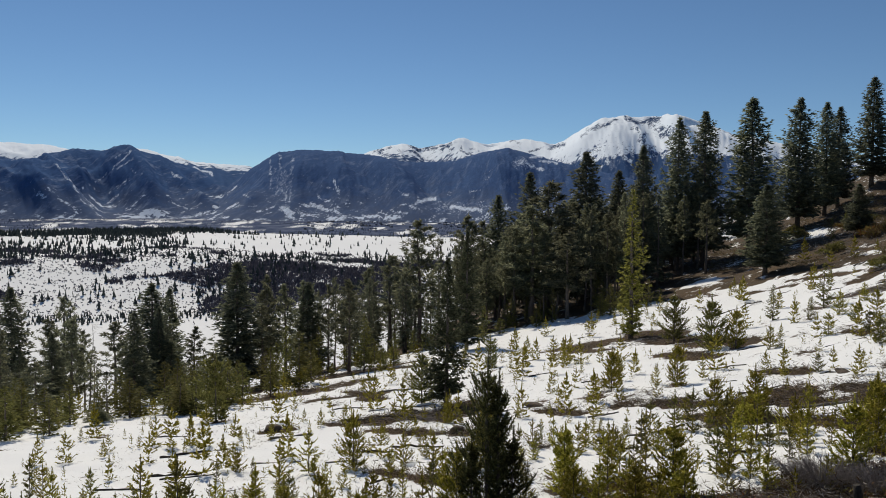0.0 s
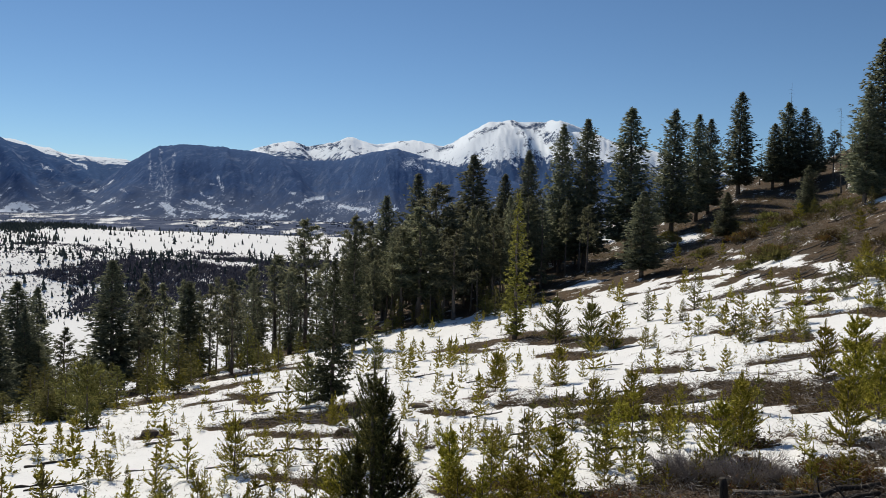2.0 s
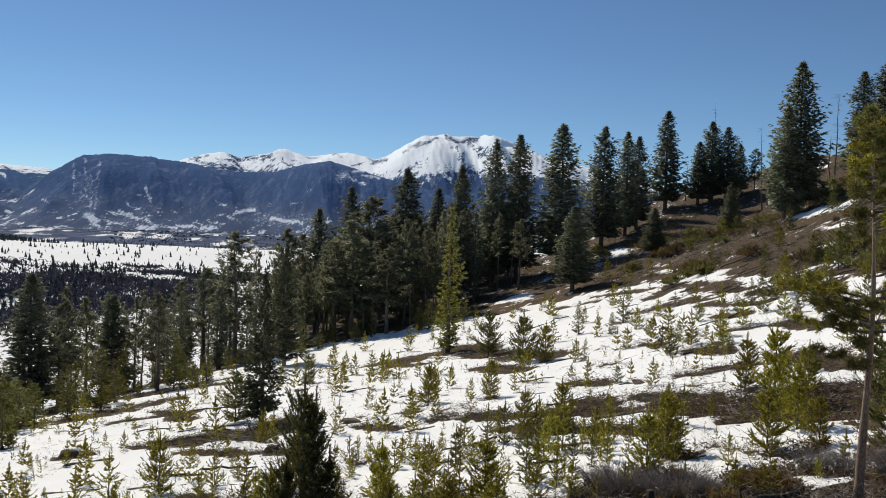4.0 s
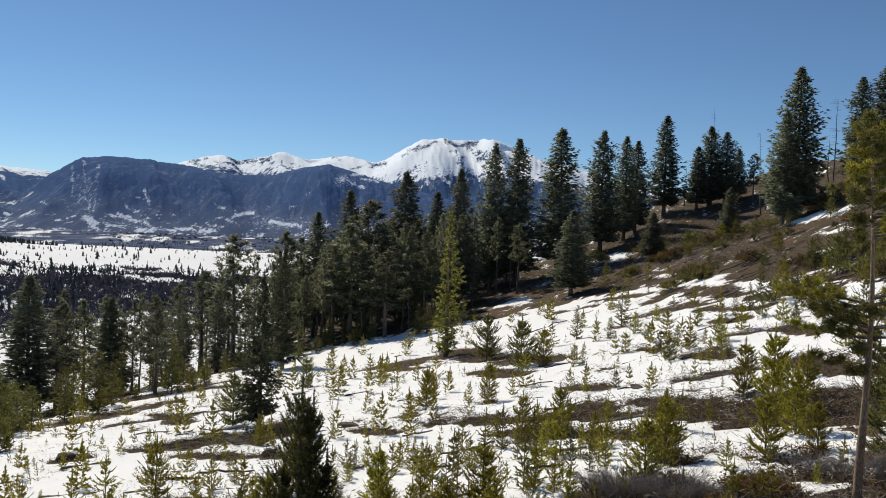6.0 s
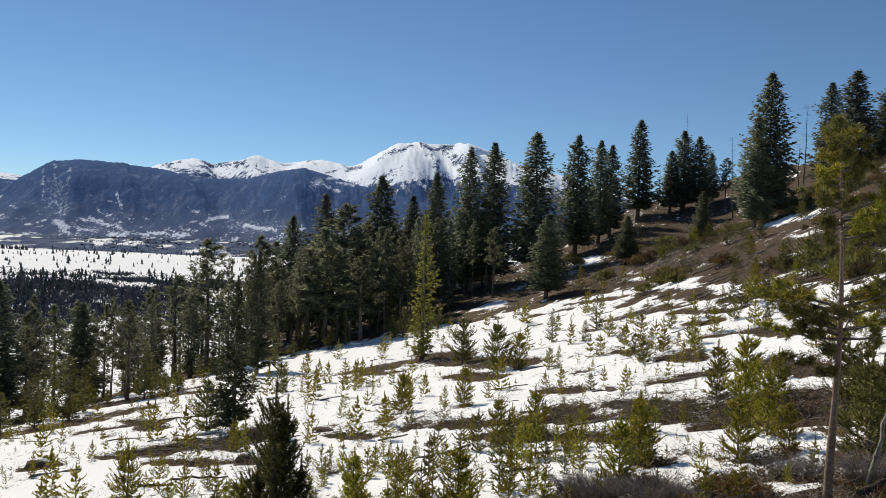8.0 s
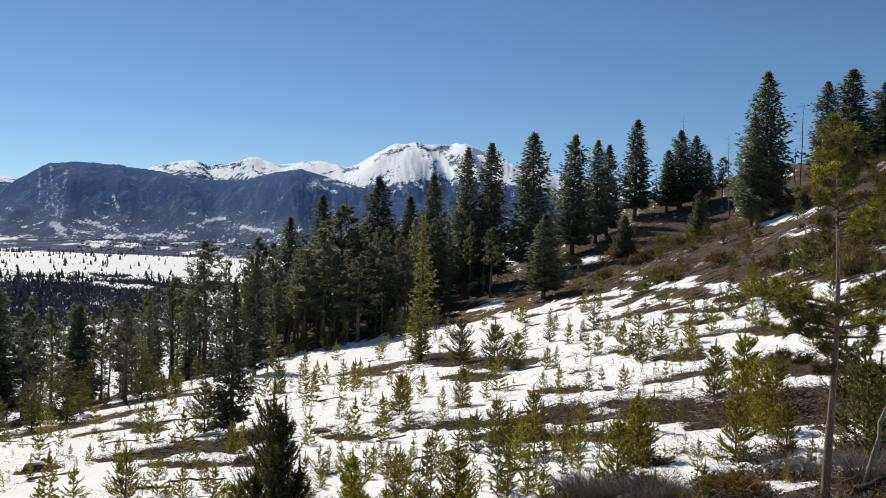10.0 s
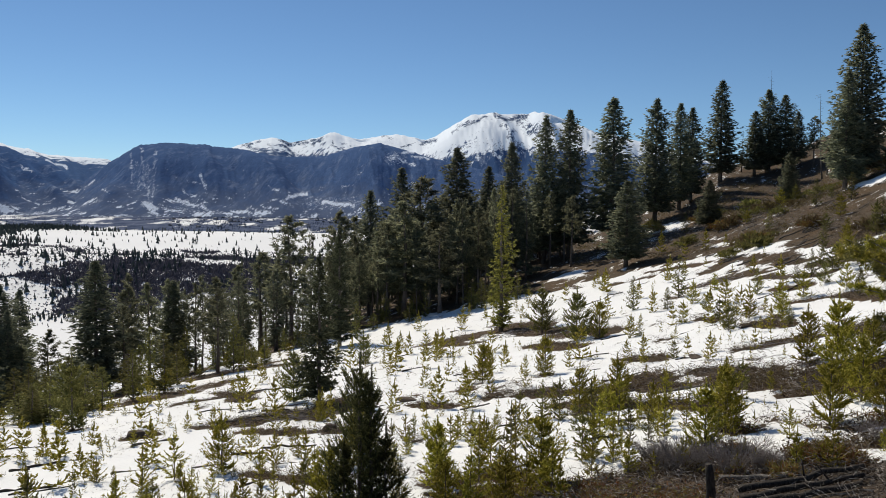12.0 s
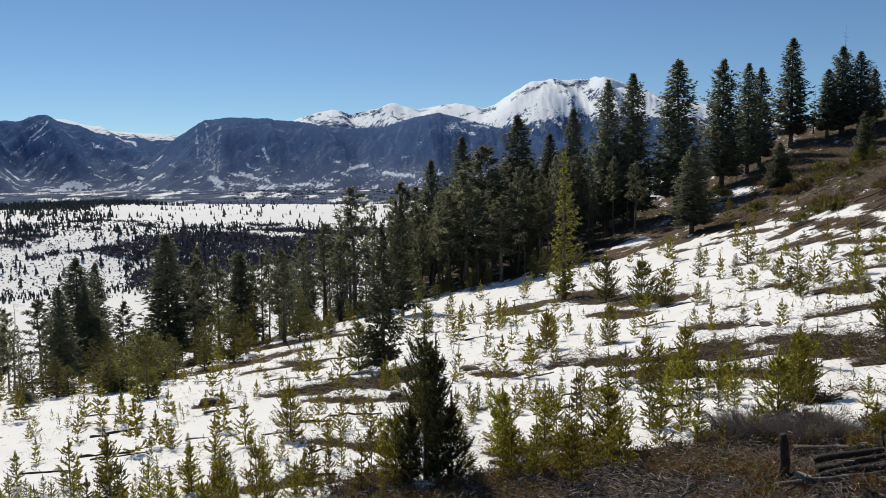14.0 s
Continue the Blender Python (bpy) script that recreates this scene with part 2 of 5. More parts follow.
PINES = [
    (-20.1, 71.2, 11.8, 1.9), (-25.6, 80.0, 10.0, 1.63), (-29.1, 83.0, 10.4, 1.52), (-18.5, 84.0, 11.9, 1.73), (-17.6, 88.3, 10.9, 1.68),
    (-9.2, 79.5, 12.9, 2.55), (-10.4, 74.3, 10.8, 2.18), (-6.7, 70.7, 7.7, 1.57), (9.2, 70.4, 7.3, 1.52), (29.2, 105.0, 8.0, 1.51),
    (30.9, 105.6, 10.3, 1.83), (32.7, 105.0, 9.3, 1.9), (34.8, 106.5, 6.5, 1.09), (17.5, 77.0, 4.5, 1.09), (25.5, 80.0, 4.9, 0.87),
    (35.3, 102.1, 6.2, 0.9), (1.4, 95.0, 6.1, 1.97), (-12.7, 79.0, 9.5, 1.66),
]
EDGE_PINES = [
    (-38.9, 42.9, 9.0, 1.33), (-37.3, 44.3, 6.8, 1.12), (-37.6, 46.7, 6.8, 1.16), (-33.0, 45.2, 5.9, 1.24), (-32.3, 48.1, 8.4, 1.69),
    (-33.5, 52.1, 8.5, 1.2), (-31.0, 51.3, 5.2, 1.04), (-22.8, 39.9, 2.6, 1.02), (-28.5, 52.8, 9.4, 1.75), (-28.5, 57.3, 7.9, 1.2),
    (-27.2, 57.9, 7.7, 1.2), (-27.2, 62.3, 7.8, 1.65), (-20.5, 54.2, 6.8, 1.29), (-29.5, 34.0, 3.0, 0.93), (-21.8, 28.6, 0.8, 0.62),
    (-30.3, 47.0, 4.2, 1.36),
]
YOUNG = [
    (1.34, 42.5, 2.53), (2.69, 36.65, 2.45), (3.62, 35.77, 1.81), (6.65, 17.46, 1.91), (5.26, 14.03, 1.23),
    (3.84, 15.15, 1.32), (-1.33, 14.0, 1.28), (0.44, 13.16, 1.34), (-0.12, 11.79, 0.97), (-1.05, 12.33, 0.91),
    (-8.32, 29.81, 2.2), (-16.16, 28.18, 2.78), (1.53, 19.46, 1.28), (2.39, 19.31, 1.32), (6.93, 20.05, 1.42),
    (7.72, 18.35, 1.19), (6.06, 13.85, 0.91), (-1.12, 27.93, 1.54), (0.98, 27.16, 1.5), (-8.13, 42.82, 1.85),
    (-6.49, 17.4, 1.41), (-3.04, 13.02, 1.28), (6.8, 12.69, 1.73), (8.24, 16.28, 1.41),
    (8.32, 15.69, 1.4), (7.31, 13.28, 1.5),
]
SMALL = [
    (1.45, 14.89, 0.78), (2.46, 15.12, 0.64), (-6.3, 18.88, 0.89), (-12.53, 26.12, 1.29), (-5.09, 18.54, 0.72), (-10.16, 29.64, 1.52),
    (-8.1, 26.59, 1.35), (-2.21, 23.3, 1.3), (-0.4, 31.7, 1.07), (-3.44, 52.46, 1.69), (-3.08, 38.99, 1.27),
    (-4.79, 42.94, 1.28), (-8.43, 53.02, 1.58), (-6.82, 47.48, 1.21), (-5.48, 35.08, 1.06), (-7.18, 59.29, 1.51),
    (7.3, 31.54, 1.4), (6.27, 33.4, 1.0), (8.36, 31.25, 1.17), (11.48, 36.79, 1.39), (3.98, 25.86, 0.96),
    (5.26, 25.52, 0.7), (5.5, 23.63, 0.89), (2.85, 17.18, 0.72), (4.52, 13.74, 0.58), (5.98, 55.84, 1.88),
    (10.11, 55.24, 1.56),
]
SMALL_TOO = [
    (1.69, 13.95, 0.88), (2.1, 14.9, 0.67), (12.56, 62.78, 1.42), (12.29, 71.43, 2.11), (14.69, 65.57, 1.68),
    (-0.83, 16.98, 0.64), (-0.44, 17.72, 0.54), (-1.29, 18.41, 0.69), (-2.54, 18.71, 0.71), (0.12, 19.39, 0.86),
    (0.66, 19.44, 1.0), (1.04, 19.07, 1.07), (1.65, 17.76, 1.05), (2.36, 17.04, 0.76), (3.71, 17.57, 0.54),
    (-0.23, 12.9, 0.87), (-8.98, 14.06, 1.12), (-9.87, 14.22, 1.04), (-10.23, 17.19, 1.33), (-6.83, 13.26, 1.01),
    (-6.29, 13.5, 0.79), (-4.33, 12.58, 0.63), (-11.62, 21.37, 1.01), (-9.04, 19.35, 1.26), (-7.39, 16.93, 1.1),
    (-5.44, 17.92, 0.84), (-18.06, 23.51, 1.31), (-0.66, 12.48, 0.92), (-3.58, 12.85, 0.89), (1.21, 14.51, 0.95),
    (1.88, 17.14, 0.98),
]
SMALL_MORE = [
    (8.08, 44.95, 0.57), (7.18, 43.61, 0.55), (9.32, 33.69, 0.97), (8.94, 30.19, 0.63), (8.08, 26.68, 0.83), (8.39, 26.47, 0.58),
    (7.68, 26.43, 0.57), (5.92, 24.93, 0.55), (3.67, 27.33, 0.72), (5.4, 35.98, 0.63), (5.67, 29.57, 0.46), (7.16, 28.7, 0.27),
    (7.78, 29.05, 0.31), (-15.39, 22.87, 0.44), (-14.85, 21.37, 0.45), (-15.61, 20.94, 0.58), (-13.35, 20.73, 0.68), (-12.82, 20.59, 0.45),
    (-12.68, 21.53, 1.29), (-9.6, 17.62, 0.55), (-9.61, 18.57, 0.23), (-11.43, 20.4, 0.32), (-11.57, 22.4, 0.2), (-11.36, 25.7, 0.54),
    (-10.41, 24.88, 0.65), (-12.09, 29.77, 0.67), (-10.64, 27.79, 0.51), (-17.28, 33.42, 0.34), (-15.9, 31.63, 0.49), (-14.28, 34.55, 1.16),
]
SMALL_LAST = [
    (-11.91, 33.9, 1.24), (-6.38, 15.44, 0.58), (-6.35, 16.16, 0.2), (-11.03, 14.2, 0.74), (-12.52, 16.81, 0.65), (-8.41, 13.24, 1.13),
    (-7.54, 13.08, 0.75), (-6.23, 13.15, 0.7), (-5.45, 14.41, 0.32), (-19.86, 59.59, 1.22), (-18.95, 60.74, 0.79), (-13.02, 41.16, 0.84),
    (-8.24, 40.25, 1.7), (-3.71, 38.13, 0.93), (-2.46, 29.56, 0.82), (-1.17, 30.67, 1.27), (-1.33, 22.42, 1.08), (0.33, 24.97, 0.6),
    (-0.07, 16.82, 0.93), (-2.41, 19.06, 0.6), (-0.7, 15.21, 0.42), (-0.81, 18.61, 0.58), (-6.39, 22.2, 0.64), (-7.32, 22.2, 0.48),
    (-5.09, 15.73, 0.74), (-3.83, 15.21, 0.76), (-0.06, 13.6, 0.61), (2.16, 17.08, 1.19), (2.96, 16.29, 0.57), (3.27, 15.78, 0.67),
    (1.67, 16.13, 0.89),
]
MELT = [
    (-8.9, 26.0, -6.4, 27.2, 1.3), (-7.9, 23.4, -5.1, 22.1, 0.35), (-6.6, 28.8, -5.6, 27.7, 0.7), (-4.2, 47.6, -0.8, 48.3, 1.7), (-0.8, 48.3, 1.1, 46.7, 1.5),
    (-4.5, 45.2, -2.3, 44.2, 0.7), (-3.0, 24.9, -2.0, 23.5, 0.35), (-0.4, 24.6, 1.1, 22.9, 0.55), (1.1, 21.2, 2.4, 20.3, 0.4), (2.3, 22.0, 4.8, 19.5, 0.5),
    (2.3, 20.0, 4.0, 17.2, 0.35), (5.2, 20.2, 6.4, 18.2, 0.85), (3.4, 22.7, 4.0, 21.6, 0.35), (6.9, 24.4, 7.9, 23.7, 0.6), (0.9, 37.2, 2.8, 33.6, 0.75),
    (2.0, 39.9, 4.3, 36.8, 0.7), (-0.5, 50.4, 1.8, 41.7, 1.1), (9.9, 46.9, 12.2, 45.7, 0.8),
]          # x, y of both ends and half the width of melted strips
MELT_UP = [
    (11.9, 51.9, 14.0, 55.1, 0.72), (11.9, 44.6, 13.2, 43.5, 0.55), (13.8, 50.6, 14.8, 43.2, 0.55), (11.0, 36.3, 11.8, 34.2, 0.39), (7.3, 33.5, 7.7, 31.7, 0.28),
    (8.0, 28.5, 8.7, 26.9, 0.4), (7.0, 60.3, 9.5, 59.3, 0.55), (3.8, 27.7, 4.6, 26.2, 0.36), (9.7, 62.7, 13.9, 55.3, 0.44), (13.7, 56.1, 15.3, 46.8, 0.61),
    (12.4, 42.3, 13.2, 36.4, 0.44), (14.4, 41.4, 15.5, 34.7, 0.5), (9.9, 30.6, 10.9, 30.4, 0.36), (11.4, 30.2, 11.7, 27.0, 0.4), (9.3, 23.7, 9.7, 21.0, 0.4),
    (9.4, 20.3, 10.1, 18.5, 0.36), (5.1, 19.2, 6.2, 17.4, 0.9), (6.4, 18.1, 7.1, 16.6, 1), (8.0, 18.2, 8.3, 16.0, 0.9),
]
MELT_DOWN = [
    (2.7, 21.4, 4.6, 19.8, 0.35), (4.7, 21.7, 6.1, 20.4, 0.35), (-12.0, 24.0, -11.5, 24.6, 0.35), (-10.1, 25.4, -8.5, 25.2, 0.5), (-14.6, 38.4, -11.1, 33.0, 0.5),
    (-14.6, 34.1, -12.0, 35.8, 0.5), (-18.4, 38.4, -16.9, 44.4, 1.8), (-5.7, 13.4, -5.2, 13.5, 0.35), (-20.1, 52.8, -18.1, 54.1, 2.2), (-17.1, 51.1, -13.7, 50.0, 0.8),
    (-5.8, 17.2, -3.5, 15.2, 0.22), (-0.8, 14.3, 0.2, 13.8, 0.22),
]
SOIL = [
    (-6.39, 24.99, 1.0), (-21.58, 52.51, 2.0), (-1.15, 23.9, 0.5), (7.76, 23.52, 0.6), (9.14, 21.06, 0.5), (-2.51, 24.24, 0.4), (-4.13, 13.36, 0.8), (10.16, 30.98, 0.6),
]            # x, y, radius of open soil
BRUSH = [
    (7.35, 23.33, 0.7), (6.29, 17.45, 0.6), (-7.7, 25.3, 1.2), (-6.39, 24.99, 0.9), (-18.93, 52.21, 2.0),
    (-0.21, 11.43, 0.5), (1.68, 10.74, 0.55), (0.43, 11.69, 0.4), (-0.46, 44.73, 1.5), (0.94, 11.2, 0.5),
    (-1.05, 11.85, 0.5), (10.93, 44.91, 1.2), (-21.58, 52.51, 1.5),
]           # x, y, radius of heaps of dead branches
SHRUBS = [
    (2.69, 13.31, 0.62, 0.5), (3.4, 12.68, 0.62, 0.45), (2.36, 13.84, 0.3, 0.34), (3.8, 12.45, 0.3, 0.28), (5.54, 12.8, 0.4, 0.3),
    (5.86, 12.35, 0.4, 0.3), (6.25, 11.71, 0.4, 0.42),
]          # x, y, radius, height
LOGS = [
    (3.05, 11.27, 4.7, 11.3, 0.055, 0.1), (3.0, 10.93, 4.6, 11.05, 0.058, 0.06), (2.85, 10.63, 4.5, 10.85, 0.06, 0.02), (2.4, 10.5, 3.7, 10.6, 0.045, 0.02), (5.85, 11.1, 7.3, 11.9, 0.06, 0.02), (6.1, 10.9, 7.4, 11.4, 0.05, 0.04), (3.04, 12.24, 4.01, 11.63, 0.04, 0.0),
    (0.83, 12.97, 1.57, 13.04, 0.045, 0.0), (-9.61, 18.48, -8.37, 18.71, 0.03, 0.0), (-1.52, 22.44, -0.72, 22.88, 0.03, 0.0), (-5.1, 36.13, -4.1, 36.58, 0.05, 0.0), (3.31, 20.04, 4.62, 19.11, 0.045, 0.0),
    (1.94, 17.59, 2.75, 17.29, 0.035, 0.0), (2.26, 10.22, 2.89, 10.64, 0.03, 0.02), (-11.96, 35.62, -9.93, 36.07, 0.04, 0.0), (4.1, 51.45, 6.86, 53.64, 0.05, 0.0), (-11.08, 22.47, -10.03, 23.28, 0.04, 0.0),
]            # x, y of both ends, radius, lift


def base_land(x, y):
    """The slope that falls to the left and climbs to the right, and the bank of the path on which the camera stands."""
    a, b = np.clip(x, -46, 44) / 30, np.clip(y, 4, 112) / 50
    c = HILL
    z = (c[0] + c[1] * a + c[2] * b + c[3] * a * a + c[4] * a * b + c[5] * b * b
         + c[6] * a * a * b + c[7] * a * b * b + c[8] * a ** 3 + c[9] * b ** 3)
    r = np.hypot(x, y)
    az = np.degrees(np.arctan2(x, y))
    z = z - 3.3 * step(70, 98, r) * step(13, 20, az)
    return z * step(1.6, 6.0, r)


def valley(x, y):
    """A snowy meadow, a low plateau behind it, and the wide valley beyond."""
    r = np.hypot(x, y)
    az = np.degrees(np.arctan2(x, y))
    n = fbm(x / 140 + 5, y / 140 + 3, 5) - 0.5
    top = -31.5 - 4 * step(-32, -25, az) - 3 * step(-24, -14, az) + 7 * n
    z = -58 + (top - 6 + 58) * step(425, 640, r + 60 * n) + 6 * step(600, 1000, r)
    z = z + (-66 - z) * step(1120, 1500, r + 120 * n)
    z = z + 24 * step(1500, 2500, r)
    return z + 2.0 * (fbm(x / 30, y / 30, 3) - 0.5) * step(430, 520, r)


def land(x, y):
    x, y = np.asarray(x, float), np.asarray(y, float)
    r = np.hypot(x, y)
    az = np.degrees(np.arctan2(x, y))
    start = 72 + 46 * step(-22, -2, az)
    over = np.clip(r - start, 0, None)
    hill = base_land(x, y) - np.minimum(0.006 * over ** 2, 0.45 * over)
    rough = 0.26 * (fbm(x / 5, y / 5, 4) - 0.5) + 0.13 * (fbm(x / 1.1 + 7, y / 1.1, 4) - 0.5)
    hill = hill + rough * step(2, 7, r)
    v = valley(x, y)
    behind = step(0, -25, y)
    v = v * (1 - behind) + (hill + 0.0 * v) * behind
    return np.where(behind > 0.5, hill, np.maximum(hill, v))


FOREST_EDGE = ((-29, 46), (-26.6, 50), (-24, 60), (-20, 68), (-15, 69), (-11, 73), (-4, 73), (-1, 71), (3, 67.5), (6.6, 67), (10, 65), (13, 64.5), (16.2, 58), (18, 50.5),
               (21.6, 45.8), (24, 41.4), (28, 36.5), (34, 33))      # bearing in degrees, distance at which the snow ends
PATH_EDGE = ((-30, 11.5), (-23, 12.6), (-20, 13.0), (-17, 13.2), (-12, 13.0), (-9, 12.6), (-7, 12.6), (-4, 13.2), (-2, 13.5), (3, 13.1), (6.6, 13.6), (9.3, 13.9), (14, 14.0), (18.3, 13.7), (22, 13.6), (26, 13.3), (34, 13.0))   # and where it begins
DRIFTS = ((15.5, 88.8, 2.4, 2.6), (16.2, 54.4, 1.5, 1.2), (26.8, 64.0, 3.6, 2.0), (24.9, 51.6, 1.1, 0.8), (23.9, 54.2, 1.0, 0.7), (16.0, 87.3, 1.8, 2.4), (41.9, 98.7, 1.4, 0.7),
          (23.0, 43.1, 1.0, 0.9), (15.6, 64.3, 2.2, 0.8), (4.5, 75.6, 1.6, 3.6), (9.8, 107.0, 5.0, 4.0), (5.2, 12.2, 0.4, 0.5), (5.55, 11.95, 0.3, 0.5), (4.1, 13.3, 0.6, 0.5))


def bareness(x, y):
    """How far the snow has melted off: 0 deep snow, 1 open soil."""
    r = np.hypot(x, y)
    az = np.degrees(np.arctan2(x, y))
    far = step(18, 45, r)
    u, v = (0.414 - 0.244 * far) * x - (0.91 + 0.075 * far) * y, (0.91 + 0.075 * far) * x + (0.414 - 0.244 * far) * y     # along and across the melt lines
    streak = fbm(u / 5.0 + 2, v / 1.7 + 8, 5, 0.55)
    spots = fbm(x / 0.8, y / 0.8, 4)
    thin = fbm(u / 2.2 + 31, v / 0.6 + 5, 4)
    b = 0.13 + 0.6 * (streak - 0.5) + 1.0 * (spots - 0.5) + 0.7 * (thin - 0.5)
    b = b + 0.03 * step(4, 14, az) * step(30, 42, r) + 0.07 * step(20, 14, r) * step(-12, 0, az)
    over = r - np.interp(az, *zip(*FOREST_EDGE)) + (0.05 * r + 2) * (streak - 0.5) + 5 * (spots - 0.5)
    b = b + 0.68 * step(-1.6, 1.6, over) * step(-29, -27, az) * step(150, 120, r)
    near = np.interp(az, *zip(*PATH_EDGE)) - r + 3.0 * (streak - 0.5) + 1.6 * (thin - 0.5)
    bank = step(-0.3, 0.5, near) * step(-27, -20, az) * step(80, 50, az + 40 * (streak - 0.5))
    b = b + 0.75 * np.maximum(bank, step(-0.3, 0.5, 7.4 + 5 * (streak - 0.5) - r))     # the trodden ground round the path
    melt = 0.0 * x
    for x0, y0, x1, y1, wide in (*MELT, *MELT_UP, *MELT_DOWN):
        k = np.clip(((x - x0) * (x1 - x0) + (y - y0) * (y1 - y0)) / ((x1 - x0) ** 2 + (y1 - y0) ** 2), 0, 1)
        d = ((x - x0 - k * (x1 - x0)) ** 2 + (y - y0 - k * (y1 - y0)) ** 2) / wide ** 2
        melt = np.maximum(melt, 0.74 * np.exp(-0.6 * d * d))
    b = b + melt
    for sx, sy, sr in (*SOIL, *((a, c, 0.26 * d + 0.1) for a, c, d in YOUNG)):
        b = b + 0.42 * np.exp(-((x - sx) ** 2 + (y - sy) ** 2) / sr ** 2)
    for sx, sy, wx, wy in DRIFTS:     # lasting drifts
        b = b - 1.1 * np.exp(-((0.985 * (x - sx) + 0.17 * (y - sy)) / (0.5 * wy)) ** 2 - ((0.985 * (y - sy) - 0.17 * (x - sx)) / wx) ** 2)
    # meadow and plateau: only sparse open patches
    far = step(130, 200, r)
    patch = fbm(x / 60, y / 60, 5, 0.6)
    b = b * (1 - far) + far * (0.05 + 1.3 * (patch - 0.55) * step(440, 520, r))
    town = step(1250, 1500, r)
    b = b + town * (0.84 + 3.2 * (fbm(x / 60, y / 110, 6, 0.72) - 0.5))
    return np.clip(b, 0, 1)


def z_at(x, y):
    return float(land(x, y))


def part(name, mesh, material, parent=None, label=""):
    ob = new(name, mesh)
    if material and not mesh.materials:
        mesh.materials.append(material)
    if parent:
        ob.parent = parent
    if label:
        tagged(ob, label)
    return ob


def grid_mesh(name, x, y, z, smooth=True):
    rows, cols = x.shape
    mesh = bpy.data.meshes.new(name)
    co = np.stack([x, y, z], -1).reshape(-1, 3).astype(np.float32)
    i = (np.arange(rows - 1)[:, None] * cols + np.arange(cols - 1)[None]).ravel()
    quads = np.stack([i, i + 1, i + cols + 1, i + cols], 1).astype(np.int32)
    mesh.vertices.add(len(co))
    mesh.vertices.foreach_set("co", co.ravel())
    mesh.loops.add(quads.size)
    mesh.loops.foreach_set("vertex_index", quads.ravel())
    mesh.polygons.add(len(quads))
    mesh.polygons.foreach_set("loop_start", np.arange(0, quads.size, 4, dtype=np.int32))
    mesh.update(calc_edges=True)
    if smooth:
        mesh.polygons.foreach_set("use_smooth", np.ones(len(quads), bool))
    return mesh


def build_ground():
    fine = np.arange(-52, 46, 0.28)
    coarse = np.linspace(46, 308, 68)
    az = np.radians(np.concatenate([fine, coarse]))
    r = np.concatenate([[0.02, 0.6, 1.2, 1.8, 2.4, 3, 3.6], 4.2 * 1.0158 ** np.arange(0, 209), 113 * 1.03 ** np.arange(0, 200)])
    r = r[r < 4990]
    R, A = np.meshgrid(r, az, indexing="ij")
    x, y = R * np.sin(A), R * np.cos(A)
    b = bareness(x, y)
    z = land(x, y) - 0.07 * step(0.4, 0.6, b) * (R < 130)
    mesh = grid_mesh("ground", x, y, z)
    layer = mesh.attributes.new("bare", "FLOAT", "POINT")
    layer.data.foreach_set("value", b.ravel().astype(np.float32))
    # beyond the plateau the ground takes the woods colour with haze painted in
    hazy_woods = mesh.attributes.new("hazy_woods", "FLOAT", "POINT")
    hazy_woods.data.foreach_set("value", step(1150, 1400, R).ravel().astype(np.float32))
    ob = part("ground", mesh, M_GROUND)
    tagged(ob, "hillside of melting snow and brown soil above a valley", "ground", kind="structure")


build_ground()


